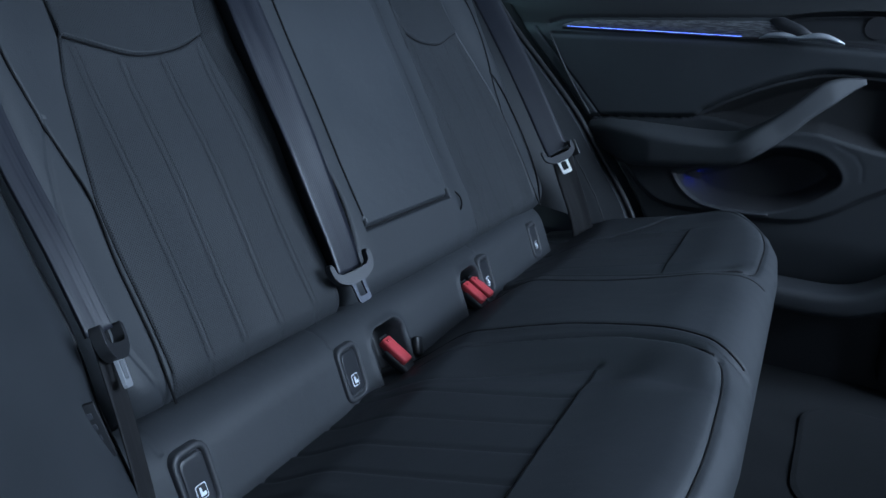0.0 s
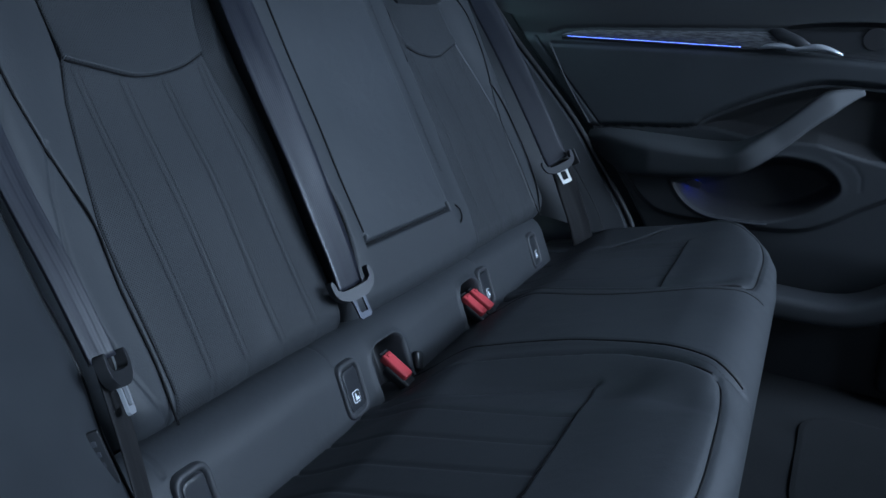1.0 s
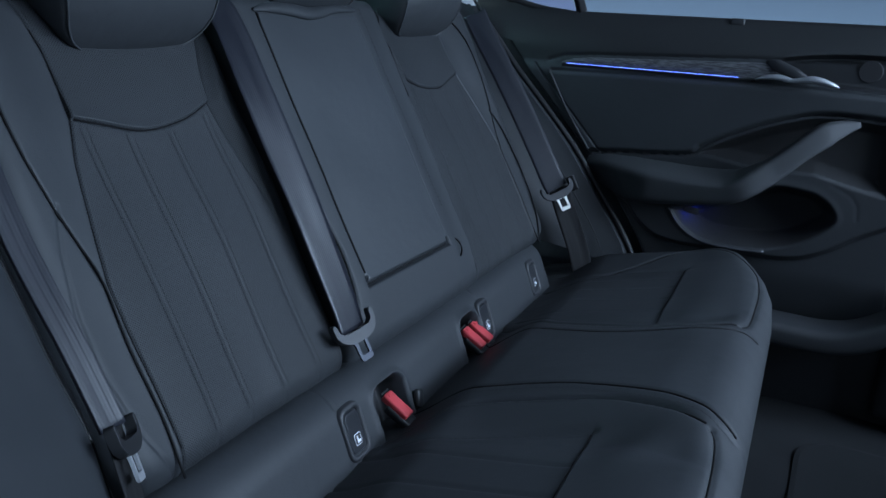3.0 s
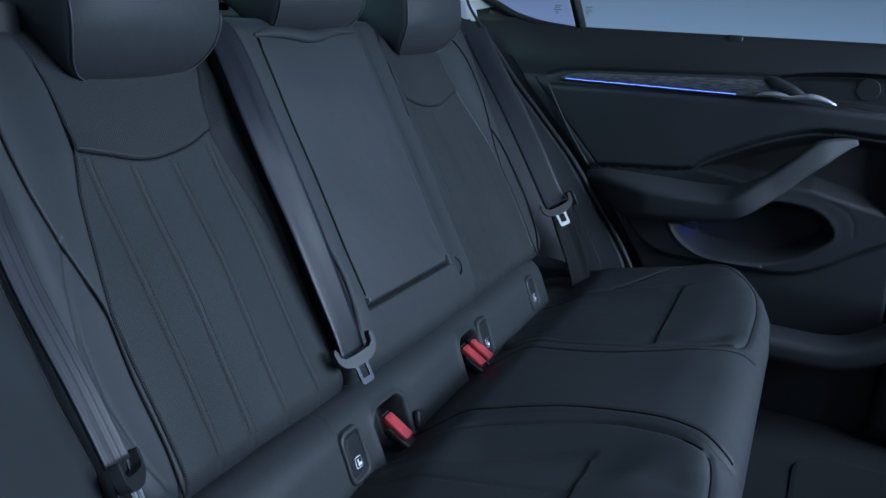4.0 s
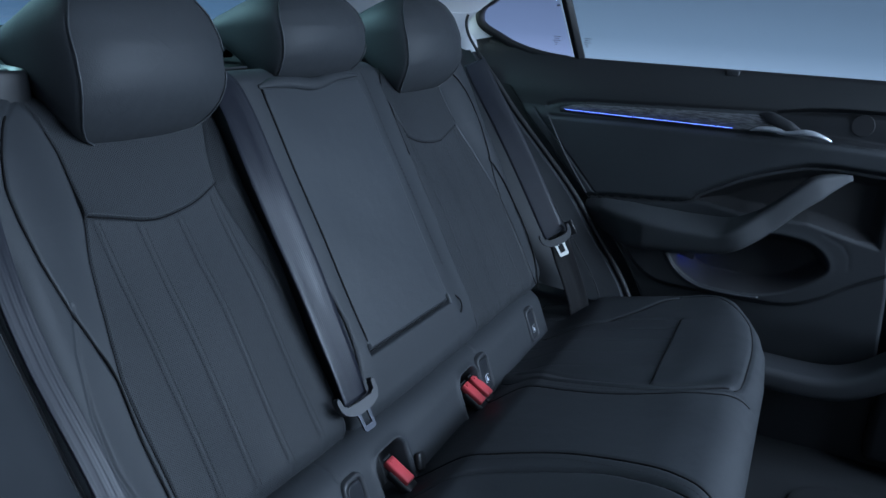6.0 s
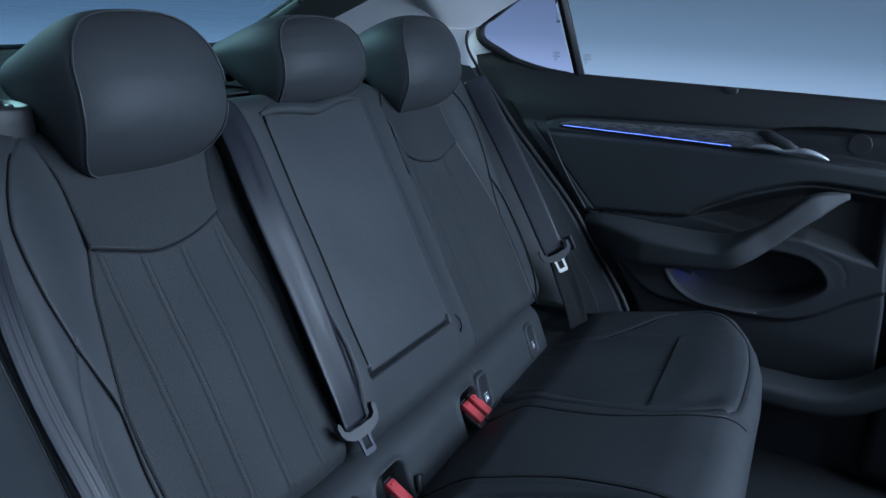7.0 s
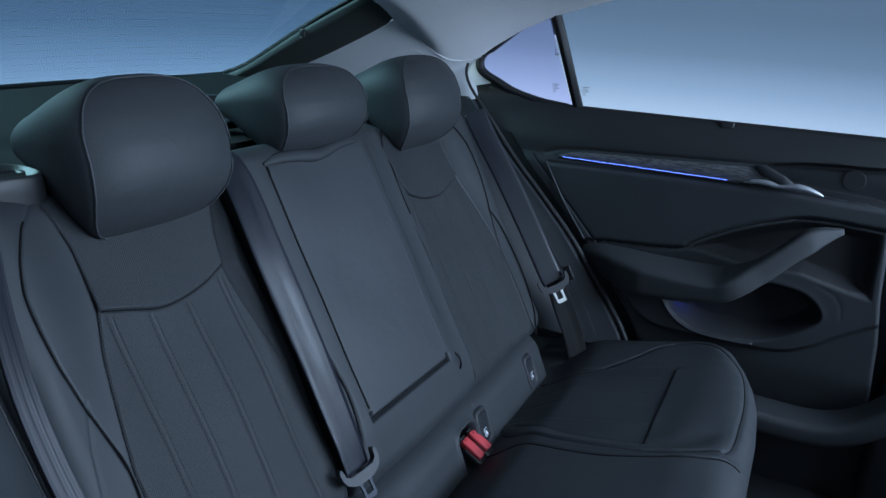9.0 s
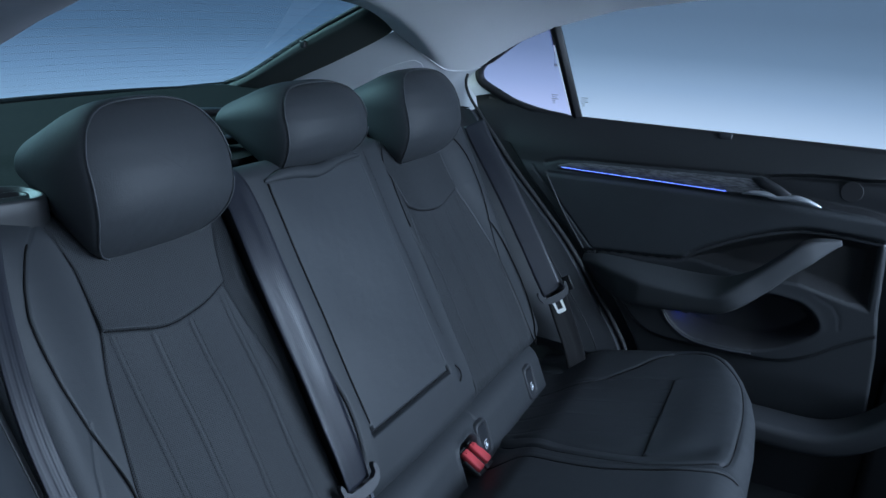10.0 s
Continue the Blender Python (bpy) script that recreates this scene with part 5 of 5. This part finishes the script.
def parcel_shelf():
    P = np.empty((50, 40, 3))
    for i, x in enumerate(np.linspace(-0.72, 0.72, 50)):
        for j, y in enumerate(np.linspace(0.325, 0.98, 40)):
            P[i, j] = (x, y, 0.905 + 0.006 * step(np.array(y), 0.5, 0.56) - 0.02 * step(np.array(0.33 - y), 0, 0.1) + 0.002 * step(np.array(y), 0.86, 0.925))
    ob = sheet("parcel_shelf", P, SHELF, None)
    tagged(ob, "dark felt parcel shelf behind the backrests", "parcel shelf", kind="structure")
    for x, y, w, turn in ((-0.055, 0.395, 0.05, -8), (0.16, 0.62, 0.075, -40)):
        r = rbox("belt_outlet", (w, 0.032, 0.012), 0.004, BLACK, None, "", pose(x, y, 0.918, 0, 0, turn))
        tagged(r, "black plastic belt outlet on the parcel shelf", "belt outlet", "belt outlets")


def shoulder_guide(m):
    """Belt guide let into the shoulder of the backrest: two nested rims round a slot."""
    r = thing("belt_guide", BACK @ pose(m * 0.492, 0.474, -0.050, -58, 0, m * 4), "dark plastic belt guide on the backrest shoulder", "belt guide", "belt guides")
    o, mid, i2 = rrect(0.125, 0.066, 0.026, 8), rrect(0.100, 0.040, 0.017, 8), rrect(0.078, 0.018, 0.008, 8)
    k = len(o)
    rings = [(o * 1.10, -0.060), (o * 1.04, -0.012), (o, 0.002), (o * 0.95, 0.006), (o * 0.90, 0.006), (mid, -0.003), (mid * 0.95, -0.004), (i2 * 1.22, 0.004), (i2 * 1.08, 0.004), (i2, -0.018)]
    V = np.vstack([np.c_[q, np.full(k, h)] for q, h in rings])
    F = [(q * k + j, q * k + (j + 1) % k, (q + 1) * k + (j + 1) % k, (q + 1) * k + j) for q in range(len(rings) - 1) for j in range(k)]
    raw("bezel", V, F, BLACK, r)
    slab("slot", i2, [(-0.019, 1.0), (-0.016, 1.0)], RUBBER, r)
    return r


# ---- shell, floor, studio ----
def shell():
    def plate(name, pts, mat, label, category):
        ob = raw(name, pts, [(0, 1, 2, 3)], mat, None, "", False)
        return tagged(ob, label, category, kind="structure")
    fl = np.empty((60, 60, 3))
    for i, x in enumerate(np.linspace(-0.78, 0.80, 60)):
        for j, y in enumerate(np.linspace(0.1, -1.6, 60)):
            tunnel = 0.09 * float(np.exp(-(x / 0.13) ** 4))
            fl[i, j] = (x, y, 0.09 + tunnel + 0.003 * math.sin(31 * x) * math.sin(23 * y))
    ob = sheet("floor", fl, CARPET, None)
    tagged(ob, "black carpeted car floor", "car floor", kind="structure")
    mat = slab("floor_mat", rrect(0.42, 0.44, 0.09, 8), [(0, 1.0), (0.001, 1.0), (0.003, 0.96)], CARPET, None, "", pose(0.43, -0.75, 0.094))
    tagged(mat, "black carpet floor mat in the footwell", "floor mat")
    s = spline([(0.70, -0.25, 0.294), (0.70, -0.42, 0.294), (0.70, -0.54, 0.296), (0.70, -0.61, 0.318), (0.70, -0.67, 0.366), (0.70, -0.74, 0.45)], 40)
    sill = sweep("sill_1", s, rrect(0.10, 0.05, 0.016), DOORPLASTIC, None, "", (0, 0, 1))
    tagged(sill, "dark plastic door sill", "sill", kind="structure")
    s2 = s * (-1, 1, 1)
    sill = sweep("sill_2", s2, rrect(0.10, 0.05, 0.016), PLASTIC, None, "", (0, 0, 1))
    tagged(sill, "dark plastic door sill", "sill", kind="structure")
    plate("wall_rear", [(-0.75, 1.0, 0), (0.75, 1.0, 0), (0.75, 1.0, 0.90), (-0.75, 1.0, 0.90)], PAINT, "dark rear body panel", "body panel")
    plate("wall_door_side", [(0.795, 0.3, -0.02), (0.795, -1.6, -0.02), (0.795, -1.6, 0.30), (0.795, 0.3, 0.30)], BLACK, "black inner sill panel", "body panel")
    plate("wall_behind_seat", [(-0.66, 0.10, 0.10), (0.66, 0.10, 0.10), (0.66, 0.34, 0.90), (-0.66, 0.34, 0.90)], BLACK, "black panel behind the rear seat", "body panel")
    # unseen wall, raised to keep the front lamp off the footwell
    plate("wall_light_block", [(-0.78, -1.6, 0.0), (0.80, -1.6, 0.0), (0.80, -1.6, 0.93), (-0.78, -1.6, 0.93)], BLACK, "unseen black wall that blocks low front light", "body panel")
    plate("wall_side", [(-0.80, 0.0, 0.0), (-0.80, 1.0, 0.0), (-0.80, 1.0, 0.93), (-0.80, 0.34, 0.93)], PAINT, "dark side body panel", "body panel")
    # studio
    hs = np.array([-0.45, 0.2, 0.8, 1.4, 2.0, 3.0, 4.2])

    def wall(name, a0, a1, mat, label, category):
        t = np.radians(np.linspace(a0, a1, 49))
        C = np.stack([np.stack([5.5 * np.cos(t), 5.5 * np.sin(t), np.full(49, h)], 1) for h in hs], 0)
        tagged(sheet(name, C, mat, None), label, category, kind="structure")
    wall("backdrop", -75, 150, CYC, "studio cyclorama with its blue light put in as glow", "backdrop")
    # unseen wall without glow, added to darken the side behind the camera
    wall("wall_unlit", 150, 285, FLOORPAINT, "unseen unlit grey wall that keeps the near side dark", "wall")
    g = slab("ground", ring(5.6, 64), [(-0.5, 1.0), (-0.45, 1.0)], FLOORPAINT)
    tagged(g, "grey studio floor", "ground", kind="structure")


shell()
door()
for m in (-1, 1):
    if m > 0:
        rubber_edge(m)
    c_pillar(m)
    rear_pillar(m)
    side_belt(m)
    outer_backrest(m)
    if m < 0:
        shoulder_guide(m)
far_trim()
near_trim()
headliner()
glazing()
parcel_shelf()
cord_knob()
middle_backrest()
bench_cushion()
ledge()
headrest(-0.323, 0.431, 0.045, 0.106, 0.092, "dark grey leather outer headrest with piped seam")
headrest(0.022, 0.452, 0.045, 0.104, 0.067, "low dark grey leather middle headrest with piped seam")
headrest(0.358, 0.433, 0.045, 0.104, 0.087, "dark grey leather outer headrest with piped seam")
middle_belt()
for x in (-0.524, -0.259):
    anchor_cover(x, "black anchor cover with white sign beside the open doorway")
for x in (0.168, 0.428):
    anchor_cover(x, "black anchor cover with white sign on the far seat")
buckle(-0.157, 0.002, 0, "single red-topped belt buckle in a ledge pocket")
buckle(0.107, 0.002, 0, "red-topped belt buckle, one of a pair")
buckle(0.138, 0.002, 0, "red-topped belt buckle, one of a pair")
